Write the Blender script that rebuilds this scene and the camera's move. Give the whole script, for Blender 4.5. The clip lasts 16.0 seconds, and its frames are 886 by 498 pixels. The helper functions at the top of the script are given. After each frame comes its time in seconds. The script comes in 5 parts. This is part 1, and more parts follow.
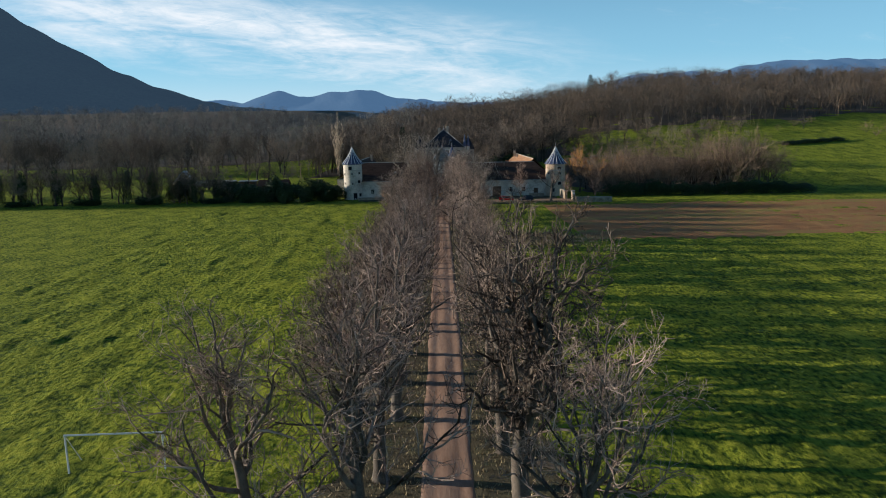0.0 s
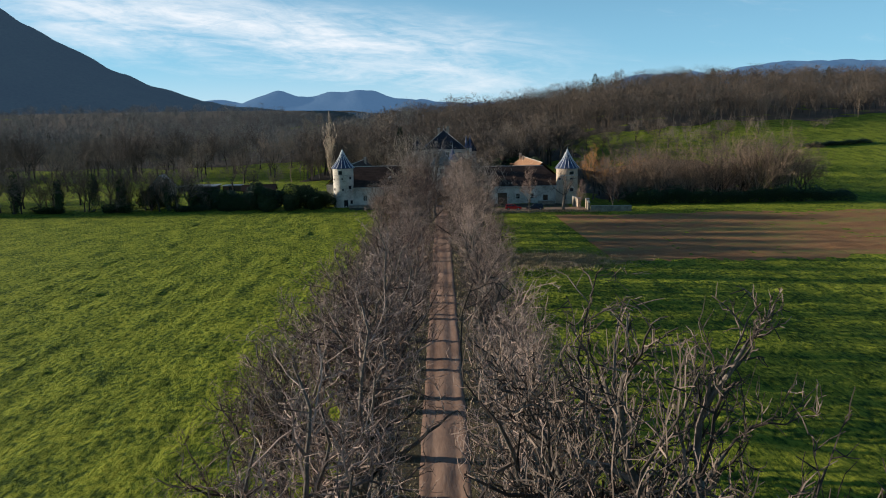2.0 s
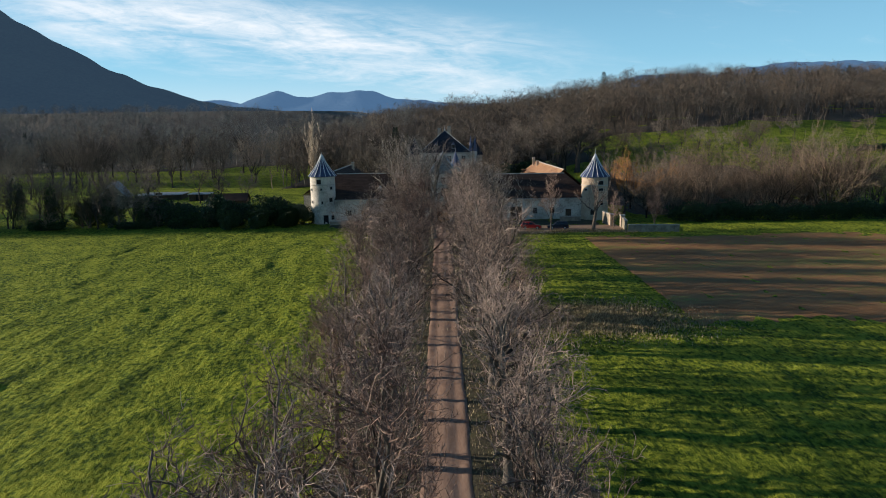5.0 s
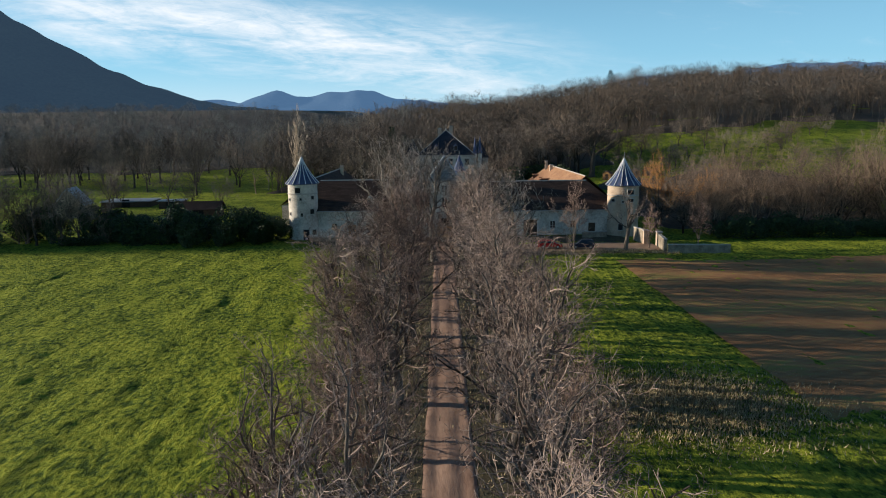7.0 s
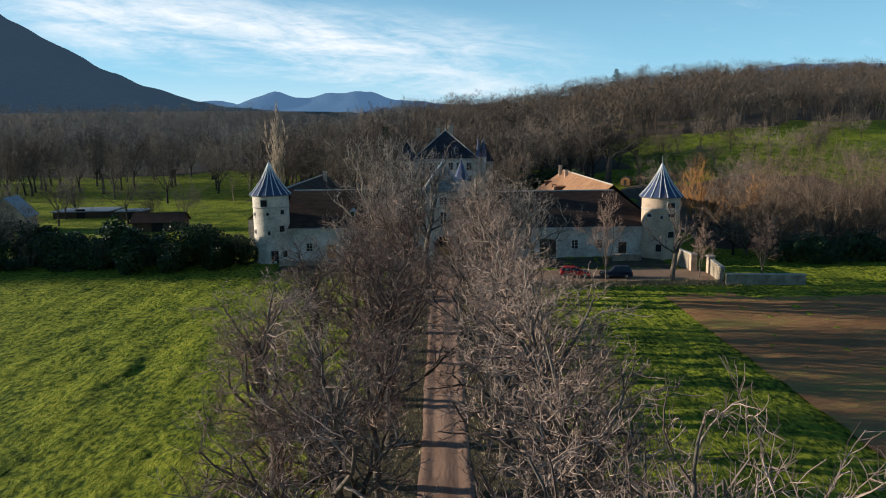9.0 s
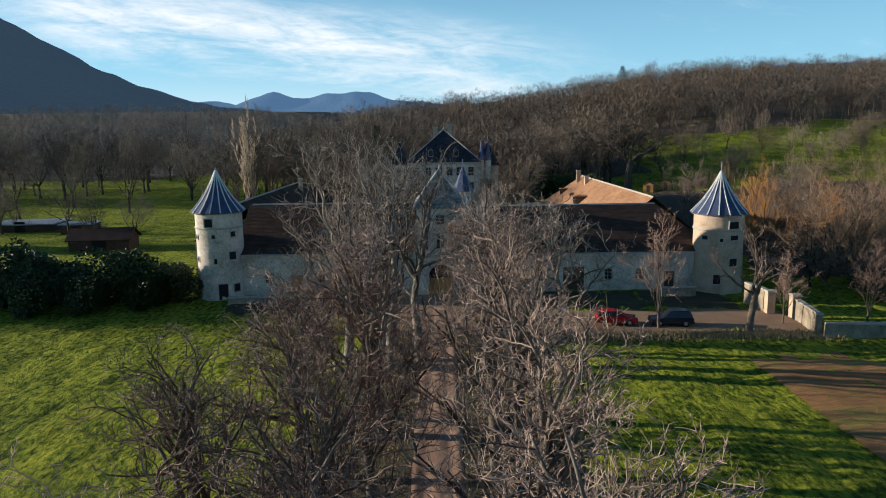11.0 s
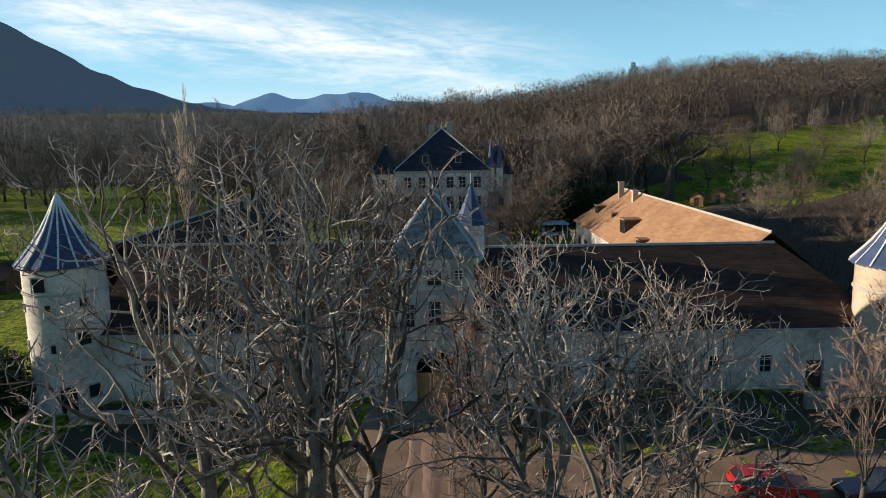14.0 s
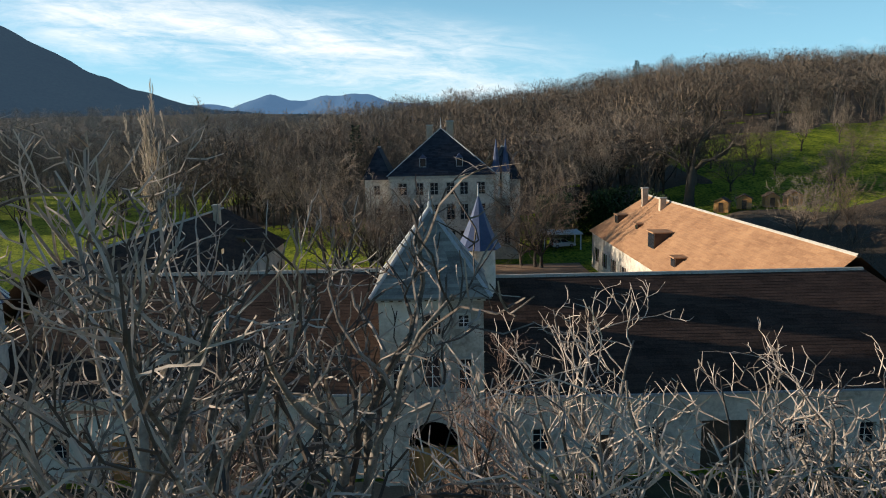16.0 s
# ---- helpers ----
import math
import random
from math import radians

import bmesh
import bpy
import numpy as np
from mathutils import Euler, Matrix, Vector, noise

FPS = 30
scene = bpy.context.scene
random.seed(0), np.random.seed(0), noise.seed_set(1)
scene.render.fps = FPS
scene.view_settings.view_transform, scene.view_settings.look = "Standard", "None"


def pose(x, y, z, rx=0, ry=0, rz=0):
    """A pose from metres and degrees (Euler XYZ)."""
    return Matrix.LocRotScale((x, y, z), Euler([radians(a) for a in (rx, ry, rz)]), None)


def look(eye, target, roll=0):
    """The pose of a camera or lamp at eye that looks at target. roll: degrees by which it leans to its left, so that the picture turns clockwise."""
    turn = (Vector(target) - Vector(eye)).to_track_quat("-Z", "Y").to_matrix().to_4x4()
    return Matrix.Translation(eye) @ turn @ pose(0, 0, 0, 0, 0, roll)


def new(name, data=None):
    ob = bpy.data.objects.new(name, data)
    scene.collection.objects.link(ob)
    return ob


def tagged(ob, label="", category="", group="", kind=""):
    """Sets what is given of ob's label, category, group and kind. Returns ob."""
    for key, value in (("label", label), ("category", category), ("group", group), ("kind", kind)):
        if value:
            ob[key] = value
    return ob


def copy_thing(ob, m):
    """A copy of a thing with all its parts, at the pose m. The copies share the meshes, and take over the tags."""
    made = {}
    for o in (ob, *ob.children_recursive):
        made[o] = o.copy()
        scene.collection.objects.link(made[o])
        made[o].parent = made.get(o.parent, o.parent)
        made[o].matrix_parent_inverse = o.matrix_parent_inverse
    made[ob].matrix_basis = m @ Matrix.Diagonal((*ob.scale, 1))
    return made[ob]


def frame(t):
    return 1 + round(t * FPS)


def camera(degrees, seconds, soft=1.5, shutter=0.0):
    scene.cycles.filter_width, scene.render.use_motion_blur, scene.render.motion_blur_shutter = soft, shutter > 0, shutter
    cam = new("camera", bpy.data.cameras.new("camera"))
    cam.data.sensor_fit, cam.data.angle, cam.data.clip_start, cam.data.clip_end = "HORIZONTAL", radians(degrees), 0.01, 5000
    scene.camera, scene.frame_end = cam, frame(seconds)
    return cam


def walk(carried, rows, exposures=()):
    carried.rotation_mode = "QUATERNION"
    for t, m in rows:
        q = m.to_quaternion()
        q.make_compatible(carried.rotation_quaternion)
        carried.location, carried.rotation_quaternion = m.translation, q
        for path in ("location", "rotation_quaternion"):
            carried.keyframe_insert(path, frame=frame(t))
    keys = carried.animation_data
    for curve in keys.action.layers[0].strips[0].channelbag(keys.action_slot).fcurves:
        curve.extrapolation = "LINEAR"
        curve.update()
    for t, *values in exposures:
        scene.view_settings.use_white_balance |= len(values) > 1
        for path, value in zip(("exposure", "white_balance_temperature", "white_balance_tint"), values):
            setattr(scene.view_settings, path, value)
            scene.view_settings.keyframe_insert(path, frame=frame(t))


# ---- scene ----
cam = camera(66.0, 16.0, soft=1.0)
PATH = [
    (0.0, 0.00, 0.00, 19.80, -0.19, -9.90, 1.12),
    (0.5, 0.03, 4.40, 19.80, -0.20, -9.88, 1.10),
    (1.0, 0.07, 9.17, 19.80, -0.19, -9.86, 1.09),
    (1.5, 0.10, 14.24, 19.82, -0.18, -9.85, 1.07),
    (2.0, 0.11, 19.47, 19.87, -0.18, -9.87, 1.01),
    (2.5, 0.16, 24.74, 19.86, -0.16, -9.85, 1.03),
    (3.0, 0.15, 30.18, 19.86, -0.14, -9.84, 0.99),
    (3.5, 0.14, 35.60, 19.83, -0.13, -9.83, 0.97),
    (4.0, 0.12, 41.12, 19.79, -0.14, -9.82, 0.96),
    (6.5, -0.21, 69.65, 19.60, -0.17, -9.77, 0.76),
    (7.0, -0.23, 75.42, 19.59, -0.16, -9.77, 0.73),
    (7.5, -0.26, 81.20, 19.55, -0.16, -9.77, 0.71),
    (8.0, -0.24, 86.97, 19.52, -0.18, -9.74, 0.69),
    (10.5, 0.33, 116.14, 19.18, -0.25, -9.62, 0.79),
    (11.0, 0.39, 121.97, 19.19, -0.26, -9.63, 0.81),
    (11.5, 0.46, 127.78, 19.13, -0.27, -9.63, 0.82),
    (12.0, 0.55, 133.58, 19.07, -0.26, -9.61, 0.80),
    (12.5, 0.64, 139.36, 19.06, -0.26, -9.59, 0.88),
    (13.0, 0.72, 144.93, 19.05, -0.27, -9.56, 0.95),
    (13.5, 0.74, 150.24, 19.03, -0.28, -9.58, 0.90),
    (14.0, 0.78, 155.31, 19.00, -0.30, -9.56, 0.92),
    (14.5, 0.81, 159.96, 19.00, -0.30, -9.57, 0.97),
    (15.0, 0.81, 164.18, 19.01, -0.32, -9.56, 1.00),
    (15.5, 0.85, 166.34, 18.94, -0.33, -9.49, 1.16),
    (16.0, 0.86, 167.33, 18.92, -0.34, -9.48, 1.19),
]
walk(cam, [(t, pose(x, y, z, 90 + pitch, roll, yaw)) for t, x, y, z, yaw, pitch, roll in PATH], exposures=((0.0, 0.38, 6500, 10), (4.0, 0.42, 6520, 10), (8.0, 0.49, 6580, 10), (12.0, 0.56, 6680, 10), (16.0, 0.65, 6900, 10)))

# ---- world, sun and sky ----
SUN_TO = Vector((-1.0, 0.16, 0.205)).normalized()
sun = new("sun", bpy.data.lights.new("sun", "SUN"))
sun.data.energy, sun.data.angle, sun.data.color = 5.0, radians(0.55), (1.0, 0.88, 0.72)
sun.matrix_world = look((0, 0, 60), Vector((0, 0, 60)) - SUN_TO)

world = bpy.data.worlds.new("sky")
scene.world = world
world.use_nodes = True
wt = world.node_tree
wt.nodes.clear()


def wnode(kind, **kw):
    n = wt.nodes.new(kind)
    for k, v in kw.items():
        n.inputs[k].default_value = v
    return n


def wmath(op, a, b=None, c=None):
    n = wt.nodes.new("ShaderNodeMath")
    n.operation = op
    for i, v in enumerate((a, b, c)):
        if v is None:
            continue
        if isinstance(v, (int, float)):
            n.inputs[i].default_value = v
        else:
            wt.links.new(v, n.inputs[i])
    return n.outputs[0]


def smooth_between(v, lo, hi):
    n = wt.nodes.new("ShaderNodeMapRange")
    n.interpolation_type = "SMOOTHSTEP"
    n.inputs["From Min"].default_value, n.inputs["From Max"].default_value = lo, hi
    wt.links.new(v, n.inputs["Value"])
    return n.outputs["Result"]


sky = wt.nodes.new("ShaderNodeTexSky")
sky.sky_type, sky.sun_disc = "NISHITA", False
sky.sun_elevation, sky.sun_rotation = radians(11.5), radians(279.0)
sky.altitude, sky.air_density, sky.dust_density, sky.ozone_density = 300.0, 1.0, 0.4, 2.2
tc = wt.nodes.new("ShaderNodeTexCoord")
sep = wt.nodes.new("ShaderNodeSeparateXYZ")
wt.links.new(tc.outputs["Generated"], sep.inputs[0])
ahead = wmath("MAXIMUM", sep.outputs["Y"], 0.05)
u = wmath("DIVIDE", sep.outputs["X"], ahead)
v = wmath("DIVIDE", sep.outputs["Z"], ahead)
# a long veil of cirrus that sinks to the right, made of stretched noise
along = wmath("ADD", u, wmath("MULTIPLY", v, -0.20))
across = wmath("ADD", wmath("ADD", v, wmath("MULTIPLY", u, 0.135)), -0.098)
comb = wt.nodes.new("ShaderNodeCombineXYZ")
wt.links.new(wmath("MULTIPLY", along, 2.6), comb.inputs[0])
wt.links.new(wmath("MULTIPLY", across, 13.0), comb.inputs[1])
big = wnode("ShaderNodeTexNoise", Scale=1.7, Detail=9.0, Roughness=0.62, Distortion=0.6)
wt.links.new(comb.outputs[0], big.inputs["Vector"])
comb2 = wt.nodes.new("ShaderNodeCombineXYZ")
wt.links.new(wmath("MULTIPLY", wmath("ADD", along, wmath("MULTIPLY", across, -2.0)), 5.0), comb2.inputs[0])
wt.links.new(wmath("MULTIPLY", across, 22.0), comb2.inputs[1])
fine = wnode("ShaderNodeTexNoise", Scale=3.0, Detail=8.0, Roughness=0.68, Distortion=1.2)
wt.links.new(comb2.outputs[0], fine.inputs["Vector"])
band = wmath("MULTIPLY", smooth_between(across, -0.085, -0.008), wmath("SUBTRACT", 1.0, smooth_between(across, 0.015, 0.085)))
ends = wmath("MULTIPLY", smooth_between(u, -0.75, -0.42), wmath("SUBTRACT", 1.0, smooth_between(u, -0.05, 0.33)))
wisp = wmath("ADD", wmath("MULTIPLY", big.outputs["Fac"], 0.75), wmath("MULTIPLY", fine.outputs["Fac"], 0.35))
cover = wmath("MULTIPLY", wmath("MULTIPLY", band, ends), smooth_between(wisp, 0.37, 0.74))
stray = wmath("MULTIPLY", smooth_between(wisp, 0.58, 0.92), 0.35)
cover = wmath("MINIMUM", wmath("ADD", wmath("MULTIPLY", cover, 0.95), stray), 0.95)
haze_mix = wt.nodes.new("ShaderNodeMix")
haze_mix.data_type = "RGBA"
haze_mix.inputs["B"].default_value = (5.0, 10.2, 14.2, 1)
wt.links.new(wmath("MULTIPLY", wmath("SUBTRACT", 1.0, smooth_between(sep.outputs["Z"], 0.0, 0.42)), 0.60), haze_mix.inputs["Factor"])
low = wmath("MULTIPLY", wmath("SUBTRACT", 1.0, smooth_between(v, 0.0, 0.11)), 0.45)
cover = wmath("MAXIMUM", cover, low)
mix = wt.nodes.new("ShaderNodeMix")
mix.data_type = "RGBA"
mix.inputs["B"].default_value = (10.9, 11.6, 12.4, 1)
wt.links.new(cover, mix.inputs["Factor"])
clear = wt.nodes.new("ShaderNodeMix")
clear.data_type, clear.blend_type = "RGBA", "MULTIPLY"
clear.inputs["Factor"].default_value = 1.0
clear.inputs["B"].default_value = (0.62, 1.05, 1.28, 1)
wt.links.new(sky.outputs[0], clear.inputs["A"])
wt.links.new(clear.outputs["Result"], haze_mix.inputs["A"])
wt.links.new(haze_mix.outputs["Result"], mix.inputs["A"])
bg = wt.nodes.new("ShaderNodeBackground")
bg.inputs["Strength"].default_value = 0.062
wt.links.new(mix.outputs["Result"], bg.inputs["Color"])
wo = wt.nodes.new("ShaderNodeOutputWorld")
wt.links.new(bg.outputs[0], wo.inputs["Surface"])


# ---- materials ----
def material(name, dark, light, scale=1.0, fine=9.0, rough=0.85, bump=0.3, island=0.0, rnd=0.0, metal=0.0, stretch=(1, 1, 1), depth=0.03, warm=None, spec=0.3, lo=0.32, hi=0.68, share=0.45):
    """A worn surface: two colours by coarse and fine noise, relief, and per-piece variation."""
    m = bpy.data.materials.new(name)
    m.use_nodes = True
    t = m.node_tree
    b = t.nodes["Principled BSDF"]
    b.inputs["Roughness"].default_value, b.inputs["Metallic"].default_value = rough, metal
    b.inputs["Specular IOR Level"].default_value = spec
    co = t.nodes.new("ShaderNodeTexCoord")
    mp = t.nodes.new("ShaderNodeMapping")
    mp.inputs["Scale"].default_value = stretch
    t.links.new(co.outputs["Object"], mp.inputs[0])
    n1, n2 = (t.nodes.new("ShaderNodeTexNoise") for _ in range(2))
    n1.inputs["Scale"].default_value, n1.inputs["Detail"].default_value = scale, 5.0
    n2.inputs["Scale"].default_value, n2.inputs["Detail"].default_value = fine, 6.0
    n2.inputs["Roughness"].default_value = 0.65
    for n in (n1, n2):
        t.links.new(mp.outputs[0], n.inputs["Vector"])
    add = t.nodes.new("ShaderNodeMath")
    add.operation = "MULTIPLY_ADD"
    add.inputs[1].default_value = 1 - share
    t.links.new(n1.outputs["Fac"], add.inputs[0])
    mul = t.nodes.new("ShaderNodeMath")
    mul.operation = "MULTIPLY"
    mul.inputs[1].default_value = share
    t.links.new(n2.outputs["Fac"], mul.inputs[0])
    t.links.new(mul.outputs[0], add.inputs[2])
    fac = add.outputs[0]
    for amount, kind, socket in ((island, "ShaderNodeNewGeometry", "Random Per Island"), (rnd, "ShaderNodeObjectInfo", "Random")):
        if amount:
            g = t.nodes.new(kind)
            a = t.nodes.new("ShaderNodeMath")
            a.operation = "MULTIPLY_ADD"
            a.inputs[1].default_value = amount
            t.links.new(g.outputs[socket], a.inputs[0])
            s = t.nodes.new("ShaderNodeMath")
            s.operation = "SUBTRACT"
            s.inputs[1].default_value = amount / 2
            t.links.new(fac, s.inputs[0])
            t.links.new(s.outputs[0], a.inputs[2])
            fac = a.outputs[0]
    ramp = t.nodes.new("ShaderNodeValToRGB")
    e = ramp.color_ramp.elements
    e[0].position, e[0].color = lo, (*dark, 1)
    e[1].position, e[1].color = hi, (*light, 1)
    if warm:
        k = ramp.color_ramp.elements.new(0.5)
        k.color = (*warm, 1)
    t.links.new(fac, ramp.inputs[0])
    t.links.new(ramp.outputs[0], b.inputs["Base Color"])
    if bump:
        bp = t.nodes.new("ShaderNodeBump")
        bp.inputs["Strength"].default_value, bp.inputs["Distance"].default_value = bump, depth
        t.links.new(n2.outputs["Fac"], bp.inputs["Height"])
        t.links.new(bp.outputs[0], b.inputs["Normal"])
    return m


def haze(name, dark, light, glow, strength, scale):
    """Far slopes: wooded colour, with blue air haze painted in as tint and glow."""
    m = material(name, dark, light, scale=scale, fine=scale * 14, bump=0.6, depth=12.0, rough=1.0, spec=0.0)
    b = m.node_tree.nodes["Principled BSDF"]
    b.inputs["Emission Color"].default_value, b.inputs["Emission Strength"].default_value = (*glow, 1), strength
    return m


M_GRASS = material("meadow_grass", (0.050, 0.085, 0.013), (0.305, 0.330, 0.038), scale=0.3, fine=2.2, bump=1.0, depth=0.6, rough=0.9, spec=0.05, warm=(0.182, 0.226, 0.024), stretch=(1, 0.55, 1), lo=0.42, hi=0.58, share=0.72)
M_VERGE = material("leaf_litter_verge", (0.055, 0.045, 0.026), (0.12, 0.115, 0.045), scale=0.6, fine=7.0, bump=0.8, depth=0.1, warm=(0.085, 0.07, 0.04))
# Earth and litter colour kept dark to hold the facade's shade.
M_BED = material("earth_with_painted_shade", (0.030, 0.028, 0.016), (0.085, 0.085, 0.035), scale=0.5, fine=5.0, bump=0.8, depth=0.1, warm=(0.055, 0.05, 0.028))
M_ROAD = material("red_earth_track", (0.20, 0.115, 0.08), (0.40, 0.265, 0.195), scale=0.5, fine=6.0, bump=0.5, depth=0.04, stretch=(1, 0.22, 1))
M_PLOUGH = material("bare_brown_soil", spec=0.05, dark=(0.25, 0.125, 0.058), light=(0.27, 0.25, 0.07), scale=0.13, fine=1.8, bump=1.0, depth=0.3, warm=(0.34, 0.18, 0.085), stretch=(0.3, 1, 1), lo=0.38, hi=0.64)
M_DRY = material("dry_weeds", (0.15, 0.115, 0.065), (0.44, 0.36, 0.21), scale=1.2, fine=8.0, bump=0.6, island=0.6)
M_YARD = material("gravel_yard", (0.19, 0.118, 0.076), (0.33, 0.225, 0.15), scale=0.4, fine=9.0, bump=0.3)
M_BARK = material("grey_bark", (0.030, 0.025, 0.021), (0.175, 0.145, 0.12), scale=2.2, fine=16.0, bump=0.8, depth=0.02, island=0.25, rnd=0.15)
M_TWIG = material("winter_twigs", (0.088, 0.062, 0.052), (0.42, 0.315, 0.26), scale=0.5, fine=5.0, bump=0, island=0.5, rnd=0.3)
M_DARKTWIG = material("dark_winter_twigs", (0.045, 0.034, 0.028), (0.27, 0.205, 0.168), scale=0.5, fine=5.0, bump=0, island=0.5, rnd=0.3)
M_PALEBARK = material("pale_grey_bark", (0.050, 0.043, 0.037), (0.29, 0.255, 0.22), scale=2.2, fine=16.0, bump=0.8, depth=0.02, island=0.3, rnd=0.15)
M_PALETWIG = material("pale_grey_twigs", (0.075, 0.060, 0.052), (0.46, 0.385, 0.33), scale=0.5, fine=5.0, bump=0, island=0.55, rnd=0.3)
M_TWIGRED = material("reddish_twigs", (0.11, 0.070, 0.057), (0.36, 0.25, 0.20), scale=0.5, fine=5.0, bump=0, island=0.5, rnd=0.3)
# Greyer and lighter than the near woods: distance haze put into the colour.
M_VALLEY = material("valley_woodland_hazed", (0.070, 0.069, 0.066), (0.25, 0.235, 0.215), scale=0.06, fine=0.5, bump=0, island=0.25, share=0.3, lo=0.38, hi=0.62)
M_WOOD = material("woodland_twigs", (0.075, 0.060, 0.050), (0.24, 0.19, 0.15), scale=0.12, fine=2.0, bump=0, island=0.3, rnd=0.5)
M_WOODBARK = material("dark_wet_bark", (0.022, 0.018, 0.015), (0.085, 0.070, 0.056), scale=1.2, fine=8.0, bump=0.5, rnd=0.3)
M_FLOOR = material("woodland_leaf_litter", (0.040, 0.031, 0.022), (0.115, 0.085, 0.056), scale=0.05, fine=0.8, bump=0.8, depth=0.8)
M_HILLWOOD = material("hill_woodland", (0.048, 0.038, 0.030), (0.185, 0.138, 0.102), scale=0.06, fine=0.5, bump=0, island=0.2, share=0.3, lo=0.36, hi=0.64)
M_GREYWOOD = material("grey_hill_woodland", (0.036, 0.032, 0.029), (0.125, 0.108, 0.094), scale=0.06, fine=0.5, bump=0, island=0.2, share=0.3, lo=0.36, hi=0.64)
M_SCRUB = material("brown_scrub_twigs", (0.075, 0.053, 0.038), (0.26, 0.185, 0.13), scale=0.3, fine=3.0, bump=0, island=0.55, rnd=0.3)
M_ORANGE = material("orange_willow_twigs", (0.25, 0.11, 0.03), (0.48, 0.24, 0.08), scale=0.5, fine=4.0, bump=0, island=0.5)
M_POPLAR = material("poplar_twigs", (0.29, 0.225, 0.165), (0.55, 0.455, 0.355), scale=0.4, fine=4.0, bump=0, island=0.4)
M_FIR = material("fir_needles", (0.012, 0.022, 0.014), (0.035, 0.055, 0.028), scale=0.5, fine=5.0, bump=0, island=0.6)
M_LEAF = material("evergreen_leaves", (0.012, 0.025, 0.010), (0.045, 0.075, 0.022), scale=0.7, fine=5.0, bump=0, island=0.7, rough=0.55)
M_RENDER = material("weathered_lime_render", (0.26, 0.232, 0.20), (0.66, 0.60, 0.52), scale=0.35, fine=3.2, bump=0.35, depth=0.03, warm=(0.51, 0.46, 0.395), lo=0.36, hi=0.6)
M_STONE = material("pale_pinkish_stone", (0.29, 0.215, 0.155), (0.56, 0.435, 0.33), scale=0.6, fine=4.0, bump=0.5, depth=0.04, warm=(0.46, 0.355, 0.265))
# Wall stone darker than M_STONE: the shade on its face is in the colour.
M_SHADESTONE = material("shade_toned_field_stone", (0.11, 0.09, 0.07), (0.40, 0.34, 0.26), scale=1.1, fine=5.0, bump=0.7, depth=0.05, warm=(0.25, 0.21, 0.16))
M_TRIM = material("cut_stone", (0.30, 0.28, 0.25), (0.48, 0.45, 0.40), scale=1.5, fine=9.0, bump=0.3)
M_TILE = material("old_brown_roof_tiles", (0.026, 0.018, 0.015), (0.088, 0.056, 0.044), scale=0.5, fine=9.0, bump=0.7, depth=0.03, island=0.16, share=0.6, spec=0.12)
M_ORTILE = material("tan_orange_roof_tiles", (0.235, 0.120, 0.066), (0.42, 0.240, 0.130), scale=0.45, fine=7.0, bump=0.5, depth=0.03, island=0.14, share=0.55)
M_SLATE = material("blue_slate", (0.026, 0.040, 0.085), (0.065, 0.090, 0.175), scale=1.2, fine=12.0, bump=0.3, rough=0.5, island=0.3, spec=0.3)
M_GREYSLATE = material("weathered_grey_slate", (0.115, 0.112, 0.108), (0.29, 0.28, 0.255), scale=0.9, fine=8.0, bump=0.4, rough=0.7, island=0.3, spec=0.2)
M_DARKSLATE = material("dark_slate", (0.018, 0.020, 0.028), (0.045, 0.048, 0.062), scale=1.2, fine=12.0, bump=0.3, rough=0.7, island=0.3, spec=0.12)
M_RIB = material("white_zinc_rib", (0.50, 0.50, 0.50), (0.74, 0.74, 0.73), scale=2.0, fine=12.0, bump=0.1, rough=0.5)
M_ZINC = material("grey_zinc", (0.22, 0.24, 0.26), (0.40, 0.42, 0.45), scale=1.0, fine=8.0, bump=0.1, rough=0.5)
# Near-black colour stands in for the darkness inside openings.
M_DARK = material("unlit_opening_black", (0.008, 0.008, 0.009), (0.02, 0.02, 0.022), scale=1.0, fine=6.0, bump=0)
M_GLASS = material("window_glass", (0.012, 0.014, 0.018), (0.025, 0.028, 0.035), scale=1.0, fine=3.0, bump=0, rough=0.08, spec=0.6)
M_TIMBER = material("warm_timber_boards", (0.30, 0.145, 0.05), (0.52, 0.28, 0.11), scale=1.5, fine=14.0, bump=0.4, stretch=(4, 4, 0.5), island=0.3)
M_BROWNWOOD = material("dark_brown_wood", (0.05, 0.032, 0.022), (0.12, 0.08, 0.055), scale=1.5, fine=14.0, bump=0.3)
M_WHITE = material("white_paint", (0.62, 0.62, 0.60), (0.80, 0.80, 0.78), scale=3.0, fine=20.0, bump=0.05, rough=0.5)
M_REDCAR = material("red_car_paint", (0.36, 0.012, 0.014), (0.47, 0.018, 0.02), scale=0.8, fine=3.0, bump=0, rough=0.22, spec=0.5)
M_BLUECAR = material("dark_blue_car_paint", (0.010, 0.014, 0.03), (0.02, 0.028, 0.055), scale=0.8, fine=3.0, bump=0, rough=0.2, spec=0.5)
M_SILVER = material("pale_car_paint", (0.55, 0.55, 0.56), (0.68, 0.68, 0.69), scale=0.8, fine=3.0, bump=0, rough=0.25, spec=0.5)
M_TYRE = material("tyre_rubber", (0.015, 0.015, 0.015), (0.03, 0.03, 0.03), scale=5.0, fine=30.0, bump=0.1)
M_RIM = material("wheel_rim", (0.3, 0.3, 0.31), (0.45, 0.45, 0.46), scale=5.0, fine=30.0, bump=0, rough=0.3, metal=0.8)
